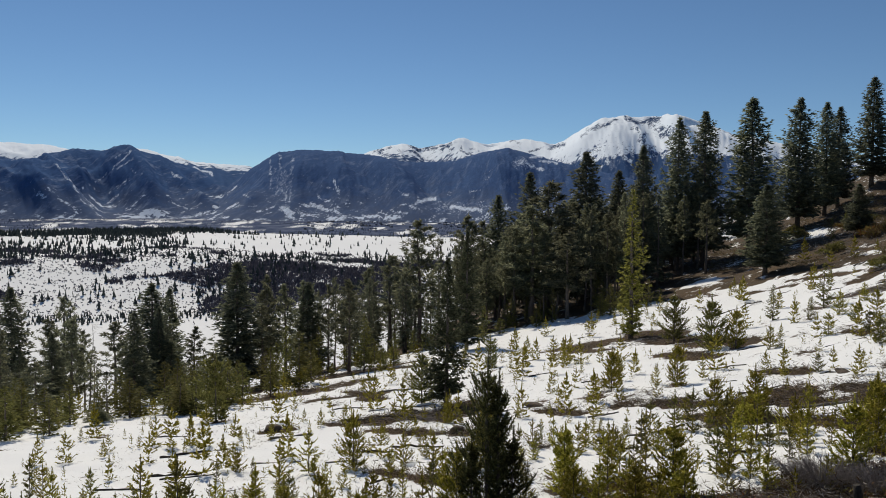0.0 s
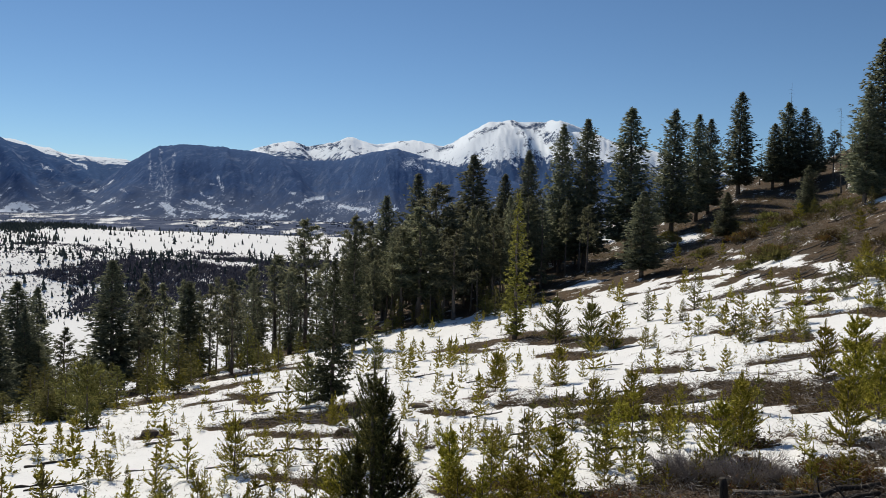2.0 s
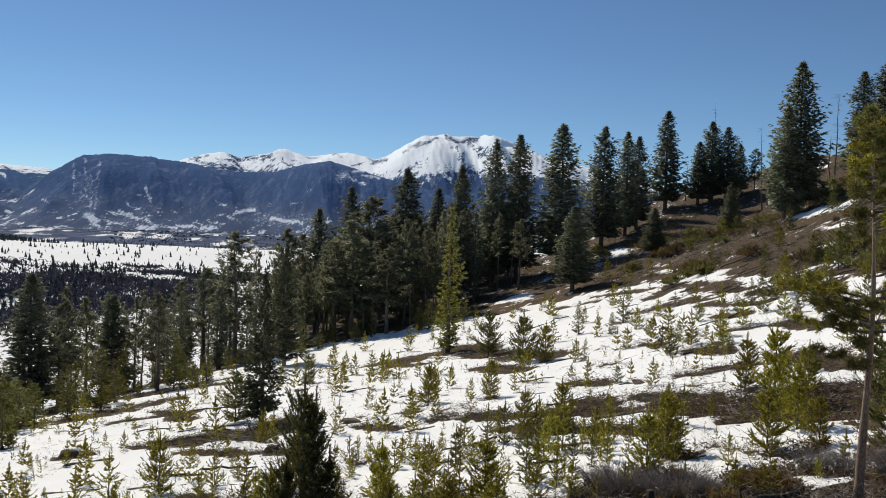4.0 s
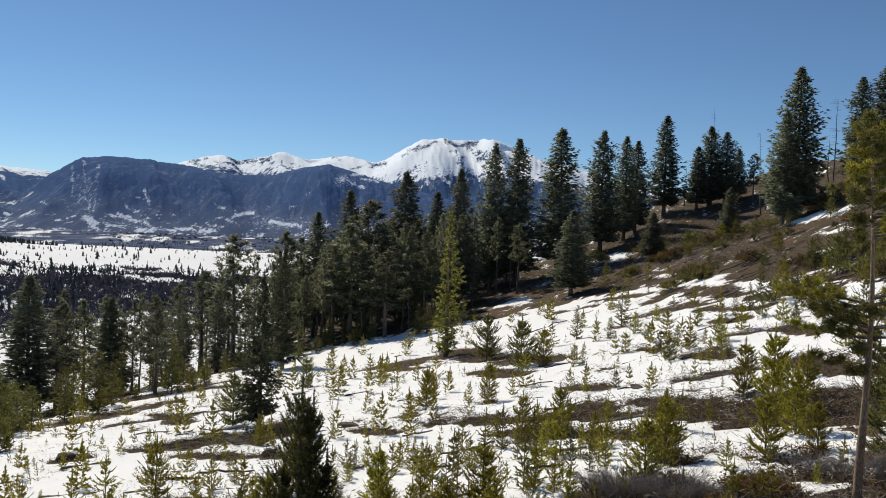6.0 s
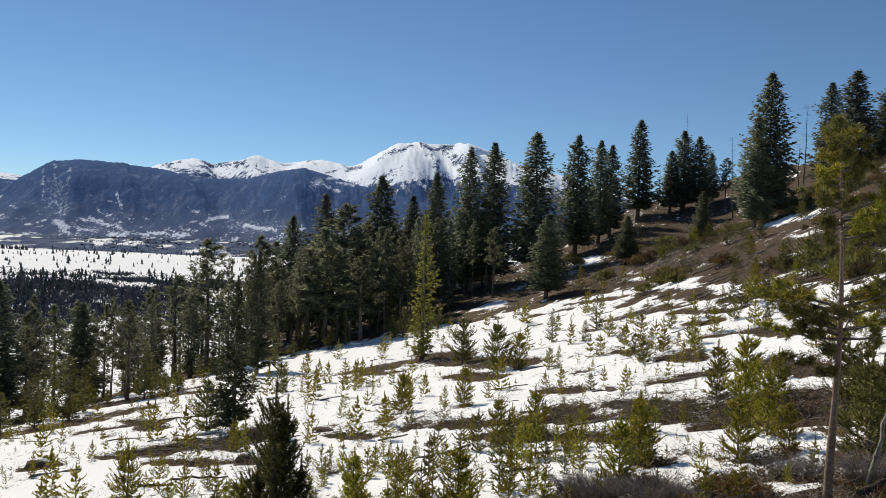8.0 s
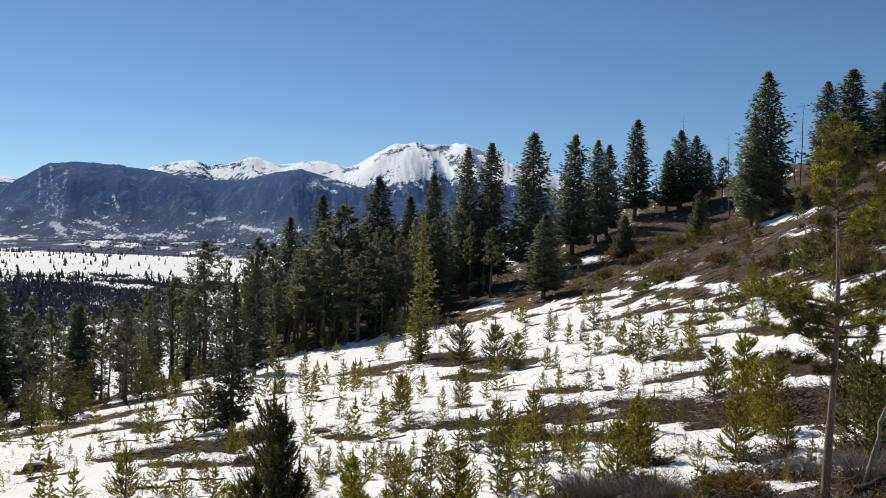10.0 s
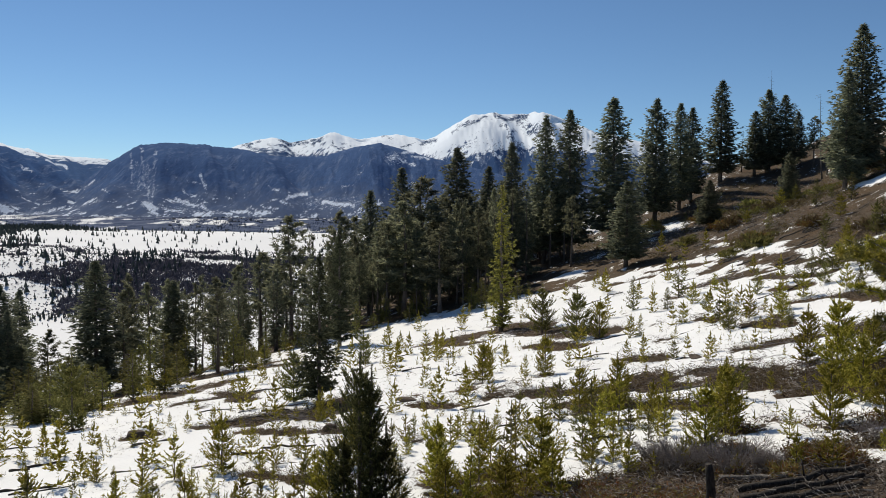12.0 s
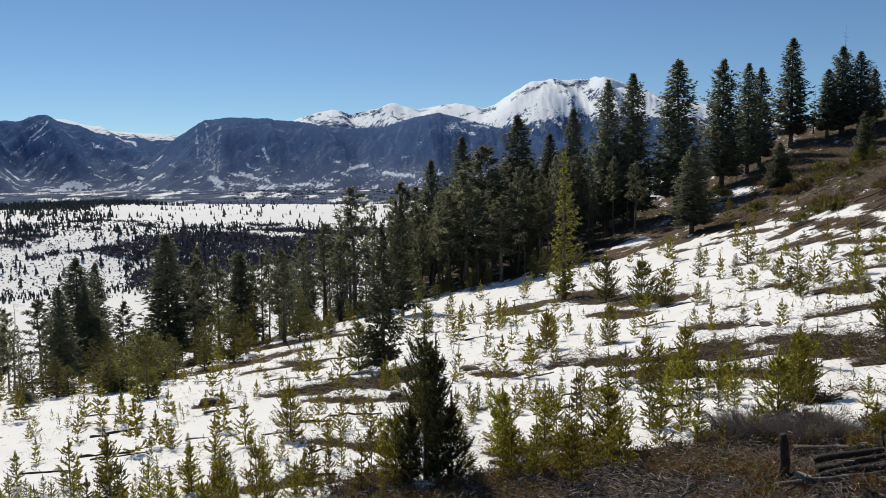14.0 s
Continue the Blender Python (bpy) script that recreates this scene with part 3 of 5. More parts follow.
# ---------------------------------------------------------------- mountains
def mountain(name, crest, r0, r1, base, material, label, rugged, seed, bowls=(), spurs=(), fields=(), streaks=()):
    """A range whose skyline follows the crest (degrees of bearing, degrees of height), from its foot at r0 to the top at r1."""
    az0, az1 = crest[0][0], crest[-1][0]
    az = np.arange(az0, az1 + 0.05, 0.075)
    s = np.concatenate([np.linspace(0, 1, 72), np.linspace(1.03, 1.25, 5)])
    el = np.interp(az, [c[0] for c in crest], [c[1] for c in crest])
    soft = np.exp(-np.linspace(-2, 2, 9) ** 2)
    el = 0.08 + np.convolve(np.pad(el, 4, mode="edge"), soft / soft.sum(), mode="valid") + 0.10 * (fbm(az * 2.2 + seed, az * 0 + seed, 4, 0.6) - 0.5)
    top = 1.65 + r1 * np.tan(np.radians(el))
    S, A = np.meshgrid(s, az, indexing="ij")
    R = r0 + (r1 - r0) * S
    x, y = R * np.sin(np.radians(A)), R * np.cos(np.radians(A))
    big = 1 - np.abs(2 * fbm(A * 0.16 + seed + 0.5 * S, S * 0.7 + seed, 3, 0.45) - 1)
    ridge = 1 - np.abs(2 * fbm(A * 0.6 + seed + 0.8 * S, S * 1.6 + seed, 5, 0.55) - 1)
    gully = fbm(x / 70 + seed, y / 70, 5, 0.55) - 0.5
    up = np.where(S <= 1, 1 - np.abs(1 - S) ** 1.3, 1 - 1.6 * (S - 1))
    env = np.clip(np.sin(np.pi * np.clip(S, 0, 1) ** 1.15), 0, 1)
    H = (top - base)[None]
    z = base + H * up + H * env * rugged * ((big - 0.7) * 1.5 + 0.3 * (ridge - 0.75)) + env * rugged * 26 * gully
    z = z + (S > 0.9) * 5 * (fbm(A * 6 + seed, S * 0 + 1, 4) - 0.5)
    for a1, s1, a0, s0, high, wide in spurs:      # ribs that run down from the crest
        k = np.clip((S - s0) / (s1 - s0), 0, 1)
        off = (A - (a0 + (a1 - a0) * k + 0.25 * (fbm(S * 5 + a0, S * 0 + seed, 3) - 0.5))) / wide
        z = z + 0.4 * high * np.exp(-np.abs(off / 1.7) ** 1.5) * np.clip(4 * k, 0, 1) * np.clip((0.95 - S) / 0.4, 0, 1)
    for ba, bs, wa, ws, deep in bowls:      # cirques cut below the crest
        z = z - deep * np.clip((1 - S) / 0.05, 0, 1) * np.exp(-((A - ba) / wa) ** 2 - ((S - bs) / ws) ** 2)
    mesh = grid_mesh(name, x, y, z)
    E = np.degrees(np.arctan((z - 1.65) / R))
    open_snow = 0 * A
    for fa, fe, wa, we, much in fields:     # open snow, or bare rock where negative
        spot = much * np.exp(-((A - fa) / wa) ** 2 - ((E - fe) / we) ** 2)
        open_snow = np.where(np.abs(spot) > np.abs(open_snow), spot, open_snow)
    wander = 0.35 * (fbm(A * 3 + seed, E * 3, 4) - 0.5)
    for a0, e0, a1, e1, wide, much in streaks:
        k = np.clip(((A - a0) * (a1 - a0) + (E - e0) * (e1 - e0)) / ((a1 - a0) ** 2 + (e1 - e0) ** 2), 0, 1)
        spot = much * np.exp(-((A + wander - a0 - k * (a1 - a0)) ** 2 + (E + wander - e0 - k * (e1 - e0)) ** 2) / (wide * (1.25 if much < 0 else 1)) ** 2)
        open_snow = np.where(np.abs(spot) > np.abs(open_snow), spot, open_snow)
    layer = mesh.attributes.new("open_snow", "FLOAT", "POINT")
    layer.data.foreach_set("value", open_snow.ravel().astype(np.float32))
    ob = part(name, mesh, material)
    tagged(ob, label, "mountain", kind="structure")


# snow in gullies and clearings, and bare rock where negative: bearing and height of both ends, half the width, how much
PEAK_ROCK = [(-4.62, 5.11, -2.36, 6.16, 0.11, -1), (-4.24, 5.41, -3.41, 5.82, 0.15, -1), (-1.79, 6.30, -0.85, 6.02, 0.15, -1), (-1.04, 5.91, 0.45, 6.12, 0.19, -1),
    (-0.10, 5.75, 1.38, 5.35, 0.22, -1), (0.65, 5.14, 1.39, 4.83, 0.19, -1), (-1.22, 5.65, -0.46, 5.07, 0.15, -1), (-0.60, 4.89, -0.06, 3.74, 0.19, -0.9), (-0.06, 4.12,
    0.51, 3.17, 0.26, -0.9), (1.56, 5.61, 2.30, 5.19, 0.15, -1), (3.20, 5.21, 4.28, 4.64, 0.22, -0.8), (-3.44, 3.76, 0.69, 3.36, 0.52, -0.5), (-6.73, 4.26, -5.76, 4.53,
    0.15, -1), (-6.15, 4.80, -5.39, 5.11, 0.09, -0.9)]
RIDGE_ROCK = [(-18.64, 3.85, -17.53, 3.55, 0.15, -1), (-19.03, 3.92, -17.93, 4.17, 0.09, -1), (-16.55, 4.34, -15.76, 4.08, 0.15, -1), (-16.16, 3.96, -15.64, 3.30, 0.15,
    -1), (-15.49, 4.20, -14.58, 4.60, 0.15, -1), (-15.17, 4.09, -14.19, 4.37, 0.11, -1), (-14.19, 4.22, -13.67, 4.46, 0.15, -1), (-13.79, 3.99, -13.59, 4.22, 0.11, -1),
    (-17.34, 4.18, -17.06, 3.67, 0.07, -0.8), (-13.00, 4.23, -12.01, 3.53, 0.09, -0.9), (-9.47, 4.72, -8.88, 4.57, 0.09, -1), (-8.28, 3.95, -7.31, 4.26, 0.06, -0.9)]
CHUTES = [(-26.13, 3.12, -26.05, 0.81, 0.13, 0.5), (-25.49, 3.52, -25.29, 1.01, 0.13, 0.5), (-24.61, 3.34, -24.83, 0.24, 0.13, 0.5), (-25.03, 2.56, -25.10, -0.15, 0.13, 0.5), (-25.83, 2.55, -25.67, 0.62, 0.13, 0.5), (-21.83, 1.84, -21.36, 0.87, 0.11, 0.75), (-25.29, -0.07, -24.53, -0.73, 0.22, 0.85), (-23.30, 0.18, -21.43,
    -0.43, 0.19, 0.8), (-22.91, 0.77, -22.14, 0.43, 0.11, 0.75), (-28.38, 1.35, -28.98, 0.77, 0.07, 0.75), (-27.86, 0.78, -27.37, 0.60, 0.09, 0.75), (-22.60, 1.44,
    -21.59, 1.22, 0.06, 0.7)]
CLEARINGS = [(-25.29, -1.05, -22.98, -1.15, 0.07, 1), (-27.49, -0.95, -25.98, -0.86, 0.08, 1), (-29.13, -1.03, -27.64, -1.06, 0.06, 0.9), (-19.79, -0.57, -17.89, -0.71,
    0.11, 0.95), (-17.32, 1.12, -16.64, 0.89, 0.11, 0.9), (-15.93, 0.46, -14.74, 0.67, 0.15, 1), (-16.52, 0.14, -15.92, 0.03, 0.11, 0.95), (-13.55, 0.13, -11.56, -0.17,
    0.19, 1), (-12.37, 1.17, -11.58, 1.37, 0.09, 0.85), (-17.50, -1.10, -15.12, -0.76, 0.07, 0.95), (-8.08, 3.60, -6.14, 3.87, 0.13, 1), (-8.46, 3.17, -7.21, 2.78, 0.11,
    0.85), (-7.49, 3.36, -6.32, 3.17, 0.11, 0.85), (-20.65, -0.26, -19.47, -0.17, 0.06, 0.9), (-17.90, -0.15, -16.71, -0.38, 0.07, 0.9)]
LEFT_RIBS = [(-38.18, 0.95, -37.00, 1.55, 0.06, 1), (-37.00, 1.55, -35.12, 3.36, 0.07, 0.8), (-36.32, 2.88, -35.12, 3.50, 0.06, 0.8), (-35.98, 2.31, -34.95, 3.00, 0.07,
    0.7), (-36.34, 0.84, -35.30, 1.59, 0.11, 0.75), (-36.58, 0.03, -35.83, 0.66, 0.11, 0.7), (-35.31, 0.67, -34.27, 0.39, 0.06, 0.75), (-34.98, -1.10, -33.93, -0.80,
    0.11, 0.75), (-32.69, 0.34, -31.61, -0.29, 0.07, 0.75), (-35.32, -0.25, -34.80, -0.36, 0.07, 0.8), (-32.69, -1.02, -29.05, -0.19, 0.15, 0.75), (-35.06, 2.33, -34.44,
    1.98, 0.07, 0.65), (-32.50, 2.21, -31.89, 1.81, 0.11, 0.75)]
LEFT_FLANK = [(-39.47, 2.56, -38.18, 0.80, 0.07, 0.75), (-37.52, 0.09, -36.18, -0.81, 0.07, 0.78), (-41.07, 1.42, -40.28, 1.55, 0.06, 0.7), (-40.92, 0.93, -40.13, 0.41,
    0.07, 0.62), (-42.66, -1.30, -41.11, -1.23, 0.07, 1), (-41.99, 2.65, -41.37, 2.85, 0.06, 0.6)]
LEFT_CREST = [(-31.06, 2.62, -29.93, 2.08, 0.09, 1), (-31.96, 2.97, -31.06, 3.07, 0.07, -1), (-30.88, 2.85, -29.71, 2.58, 0.07, -1), (-29.05, 2.86, -27.93, 2.77, 0.06,
    -0.8), (-40.74, 3.05, -39.78, 3.33, 0.06, -0.8), (-42.29, 3.09, -41.36, 3.34, 0.04, -0.7), (-33.73, 3.25, -32.67, 2.77, 0.06, -0.7)]

# Forest colours of the ranges are blued: distance haze is put into them.
M_RANGE_FOREST = mountain_material("dark hazy forested range", 420, 60, (0.052, 0.096, 0.2), (0.12, 0.12, 0.13), 0.5)
M_RANGE_PALE = mountain_material("dark hazy range with pale chutes", 420, 60, (0.058, 0.099, 0.2), (0.12, 0.12, 0.13), 0.3)
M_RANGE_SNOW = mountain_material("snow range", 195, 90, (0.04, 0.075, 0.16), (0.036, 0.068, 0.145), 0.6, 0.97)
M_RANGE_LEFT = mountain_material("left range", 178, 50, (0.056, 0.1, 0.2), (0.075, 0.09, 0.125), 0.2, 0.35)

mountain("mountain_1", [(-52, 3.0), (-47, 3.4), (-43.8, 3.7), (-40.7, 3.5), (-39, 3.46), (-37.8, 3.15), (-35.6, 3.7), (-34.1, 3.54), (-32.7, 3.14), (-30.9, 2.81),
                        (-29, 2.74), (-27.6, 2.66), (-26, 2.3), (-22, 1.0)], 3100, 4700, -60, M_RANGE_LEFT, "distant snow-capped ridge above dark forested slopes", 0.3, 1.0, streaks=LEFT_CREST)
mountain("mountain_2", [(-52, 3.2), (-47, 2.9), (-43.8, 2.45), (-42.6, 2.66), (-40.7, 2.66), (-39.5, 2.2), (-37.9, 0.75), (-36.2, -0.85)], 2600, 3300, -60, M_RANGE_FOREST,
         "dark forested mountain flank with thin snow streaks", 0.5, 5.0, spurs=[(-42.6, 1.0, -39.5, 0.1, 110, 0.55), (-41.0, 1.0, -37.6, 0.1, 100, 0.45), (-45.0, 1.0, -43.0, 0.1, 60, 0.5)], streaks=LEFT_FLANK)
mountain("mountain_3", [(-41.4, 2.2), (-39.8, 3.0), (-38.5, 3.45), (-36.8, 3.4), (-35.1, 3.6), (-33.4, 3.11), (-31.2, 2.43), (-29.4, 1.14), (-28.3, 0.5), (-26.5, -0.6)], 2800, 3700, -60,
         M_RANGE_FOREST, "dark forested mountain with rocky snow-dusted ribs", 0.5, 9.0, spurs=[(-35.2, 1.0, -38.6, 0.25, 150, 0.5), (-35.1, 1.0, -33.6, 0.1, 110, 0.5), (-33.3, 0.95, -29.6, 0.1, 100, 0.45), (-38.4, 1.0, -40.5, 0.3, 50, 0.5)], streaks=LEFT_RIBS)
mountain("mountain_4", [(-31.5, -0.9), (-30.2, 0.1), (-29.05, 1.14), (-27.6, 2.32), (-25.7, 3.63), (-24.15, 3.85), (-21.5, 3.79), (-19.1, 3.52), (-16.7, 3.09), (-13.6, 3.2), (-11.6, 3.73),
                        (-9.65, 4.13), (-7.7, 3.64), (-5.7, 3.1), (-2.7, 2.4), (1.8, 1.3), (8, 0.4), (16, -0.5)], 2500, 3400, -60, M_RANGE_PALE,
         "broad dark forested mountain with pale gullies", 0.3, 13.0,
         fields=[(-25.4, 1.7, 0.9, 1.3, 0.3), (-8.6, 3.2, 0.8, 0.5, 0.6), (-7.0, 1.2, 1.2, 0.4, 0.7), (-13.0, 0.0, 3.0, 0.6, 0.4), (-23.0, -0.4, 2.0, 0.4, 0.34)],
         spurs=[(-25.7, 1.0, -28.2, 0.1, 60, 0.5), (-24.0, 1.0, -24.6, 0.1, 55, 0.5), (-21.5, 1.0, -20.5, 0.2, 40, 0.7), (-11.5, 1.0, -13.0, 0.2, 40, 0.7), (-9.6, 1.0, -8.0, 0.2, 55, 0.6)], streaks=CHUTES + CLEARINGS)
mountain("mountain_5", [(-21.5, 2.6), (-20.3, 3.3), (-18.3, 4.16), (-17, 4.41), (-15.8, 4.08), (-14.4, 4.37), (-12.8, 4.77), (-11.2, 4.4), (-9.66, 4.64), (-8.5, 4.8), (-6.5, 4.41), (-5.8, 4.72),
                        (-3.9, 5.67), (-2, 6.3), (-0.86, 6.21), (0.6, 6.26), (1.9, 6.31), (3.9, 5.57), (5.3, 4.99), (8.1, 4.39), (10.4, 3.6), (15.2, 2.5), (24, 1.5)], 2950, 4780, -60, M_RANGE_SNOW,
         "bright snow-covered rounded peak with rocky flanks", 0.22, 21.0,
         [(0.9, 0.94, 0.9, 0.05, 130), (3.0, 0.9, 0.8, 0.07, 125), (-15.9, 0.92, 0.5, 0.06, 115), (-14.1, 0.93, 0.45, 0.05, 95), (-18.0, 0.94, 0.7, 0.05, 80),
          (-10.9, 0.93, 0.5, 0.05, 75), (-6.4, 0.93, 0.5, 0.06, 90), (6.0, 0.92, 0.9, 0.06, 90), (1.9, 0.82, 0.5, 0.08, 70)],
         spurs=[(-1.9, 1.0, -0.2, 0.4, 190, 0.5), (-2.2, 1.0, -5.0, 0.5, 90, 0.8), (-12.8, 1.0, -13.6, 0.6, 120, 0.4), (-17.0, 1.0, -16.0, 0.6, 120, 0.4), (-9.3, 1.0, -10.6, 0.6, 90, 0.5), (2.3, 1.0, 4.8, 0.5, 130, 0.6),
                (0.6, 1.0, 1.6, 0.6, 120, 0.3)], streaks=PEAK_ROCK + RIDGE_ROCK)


# ---------------------------------------------------------------- conifers
def tri_mesh(name, tris):
    """A mesh of loose triangles, (n, 3, 3)."""
    n = len(tris)
    mesh = bpy.data.meshes.new(name)
    mesh.vertices.add(n * 3)
    mesh.vertices.foreach_set("co", np.asarray(tris, np.float32).ravel())
    mesh.loops.add(n * 3)
    mesh.loops.foreach_set("vertex_index", np.arange(n * 3, dtype=np.int32))
    mesh.polygons.add(n)
    mesh.polygons.foreach_set("loop_start", np.arange(0, n * 3, 3, dtype=np.int32))
    mesh.update(calc_edges=True)
    return mesh


def unit(v):
    return v / np.maximum(np.linalg.norm(v, axis=-1, keepdims=True), 1e-9)


def blades(g, p, d, length, width):
    """Narrow leaf-shaped triangles from the points p along d."""
    n = len(p)
    side = unit(np.cross(d, unit(g.normal(size=(n, 3)))))
    w = (width * g.uniform(0.7, 1.3, n))[:, None]
    l = (length * g.uniform(0.6, 1.25, n))[:, None]
    return np.stack([p - side * w / 2, p + side * w / 2, p + unit(d) * l], 1)


def tube(points, radii, sides=7):
    """A bent tapering rod."""
    bm = bmesh.new()
    rings = []
    pts = [Vector(p) for p in points]
    q, last = None, None
    for i, p in enumerate(pts):
        d = (pts[min(i + 1, len(pts) - 1)] - pts[max(i - 1, 0)]).normalized()
        q = Vector((0, 0, 1)).rotation_difference(d) if q is None else last.rotation_difference(d) @ q
        last = d
        rings.append([bm.verts.new(p + q @ Vector((math.cos(a) * radii[i], math.sin(a) * radii[i], 0)))
                      for a in (2 * math.pi * k / sides for k in range(sides))])
    for a, b in zip(rings, rings[1:]):
        for k in range(sides):
            bm.faces.new((a[k], a[(k + 1) % sides], b[(k + 1) % sides], b[k])).smooth = True
    bm.faces.new(rings[0][::-1])
    bm.faces.new(rings[-1])
    return bm


def to_mesh(bm, name):
    mesh = bpy.data.meshes.new(name)
    bm.normal_update()
    bm.to_mesh(mesh)
    bm.free()
    return mesh


def join(bms):
    out = bmesh.new()
    for b in bms:
        m = bpy.data.meshes.new("joined")
        b.to_mesh(m)
        b.free()
        out.from_mesh(m)
        bpy.data.meshes.remove(m)
    return out


def trunk_mesh(g, h, radius, lean=0.02, twigs=0, clear=0.0):
    n = 9
    off = np.cumsum(g.normal(0, lean * h / n, (n, 2)), 0)
    off -= off[0]
    pts = [(off[i, 0], off[i, 1], h * i / (n - 1) - 0.15 * (i == 0)) for i in range(n)]
    rad = [radius * (1.25 if i == 0 else 1) * (1 - 0.93 * (i / (n - 1)) ** 1.1) + 0.004 * h * 0.1 for i in range(n)]
    rods = [tube(pts, rad)]
    for k in range(twigs):
        z = h * g.uniform(0.12, max(clear, 0.3))
        a = g.uniform(0, 2 * math.pi)
        l = h * g.uniform(0.03, 0.09)
        i = int(z / h * (n - 1))
        c = Vector((off[i, 0], off[i, 1], z))
        rods.append(tube([c, c + Vector((math.cos(a) * l, math.sin(a) * l, -0.15 * l))], [radius * 0.16, radius * 0.05], 3))
    return to_mesh(join(rods), "trunk")


def spruce_crown(g, h, rad, clear=0.1, branches=240, fill=9, blade=0.03, droop=0.35, power=0.9, ragged=0.3):
    """Drooping sprays all the way up to a pointed top; h is the tree's height, rad the crown's radius."""
    out = []
    lobes = g.uniform(0, 2 * math.pi, 3)
    for k in range(branches):
        s = (k / branches) ** 1.12
        z0 = h * (clear + (0.985 - clear) * s)
        a = g.uniform(0, 2 * math.pi)
        uneven = 1 + 0.14 * math.sin(2 * a + lobes[0] + 9 * s) + 0.16 * math.sin(a + lobes[1] + 23 * s) + 0.1 * math.sin(3 * a + lobes[2] + 51 * s)
        reach = rad * min((1 - s) ** power, 2.1 * (1 - s)) * (0.7 + 0.3 * min(1, s * 7)) * uneven
        l = max(reach * g.uniform(1 - 1.5 * ragged, 1 + 0.5 * ragged), 0.006 * h)
        out_dir = np.array([math.cos(a), math.sin(a), 0])
        rise = 0.8 * s - droop * (1 - s) + g.uniform(-0.1, 0.1)
        n = max(4, int(fill * (0.45 + 0.55 * l / rad)))
        t = g.uniform(0.12, 1.0, n) ** 0.85
        p = out_dir * (t * l)[:, None]
        p[:, 2] = z0 + l * (rise * t + 0.25 * t ** 2)
        p += g.normal(0, 1, p.shape) * [0.025 * rad, 0.025 * rad, 0.005 * h]
        lateral = np.cross(out_dir, [0, 0, 1])
        p += lateral * (g.uniform(-0.4, 0.4, n) * t * l * (1.2 - 0.98 * t))[:, None]
        for q in range(3):
            dd = out_dir * 0.75 + lateral * g.uniform(-1.1, 1.1, (n, 1)) + np.array([0, 0, 1]) * g.uniform(-0.6, 0.4, (n, 1))
            out.append(blades(g, p, dd, blade * h * (0.45 + 0.55 * (1 - s)), blade * h * 0.38 * (0.55 + 0.45 * (1 - s))))
    top = np.zeros((14, 3))
    top[:, 2] = h * g.uniform(0.93, 0.99, 14)
    out.append(blades(g, top, g.normal(0, 0.4, (14, 3)) + [0, 0, 1.1], 0.02 * h, 0.006 * h))
    return np.concatenate(out)


def pine_crown(g, h, rad, clear=0.35, limbs=46, tufts=7, needles=12, blade=0.028, crooked=0.5):
    """Up-curved limbs that carry round needle tufts, with gaps between them."""
    out = []
    for k in range(limbs):
        s = k / limbs
        z0 = h * (clear + (0.97 - clear) * s)
        shape = (1 - s) ** 0.72 * (0.55 + 0.45 * min(1, s * 5))
        l = rad * shape * g.uniform(0.4, 1.25) + 0.01 * h
        size = blade * h * (0.6 + 0.4 * (1 - s))
        a = g.uniform(0, 2 * math.pi)
        d0 = np.array([math.cos(a), math.sin(a), g.uniform(-0.1, 0.25) + 0.5 * s])
        for q in range(tufts):
            t = g.uniform(0.3, 1.0)
            c = d0 * l * t + np.array([0, 0, z0 + 0.25 * l * t * t])
            c += g.normal(0, 0.12 * l, 3) * crooked
            dirs = unit(g.normal(size=(needles, 3)) + d0 * 0.5 + [0, 0, 0.35])
            out.append(blades(g, np.repeat(c[None], needles, 0) + dirs * size * 0.15, dirs, size, size * 0.3))
    top = np.zeros((26, 3))
    top[:, 2] = h * g.uniform(0.9, 0.99, 26)
    out.append(blades(g, top, g.normal(0, 0.6, (26, 3)) + [0, 0, 0.9], 0.025 * h, 0.008 * h))
    return np.concatenate(out)


def spindles(g, a, m, c, radius):
    """Three-sided shoots, pointed at both ends: start, thickest place, tip."""
    d = unit(c - a)
    u = unit(np.cross(d, [0.3, 0.5, 0.8]))
    v = np.cross(d, u)
    r = np.asarray(radius)[:, None]
    k0 = g.uniform(0, 2.0, len(a))[:, None]
    ring = [m + r * (np.cos(k0 + q * 2.094) * u + np.sin(k0 + q * 2.094) * v) for q in range(3)]
    out = []
    for q in range(3):
        e, f = ring[q], ring[(q + 1) % 3]
        out += [np.stack([a, f, e], 1), np.stack([e, f, c], 1)]
    return np.concatenate(out)


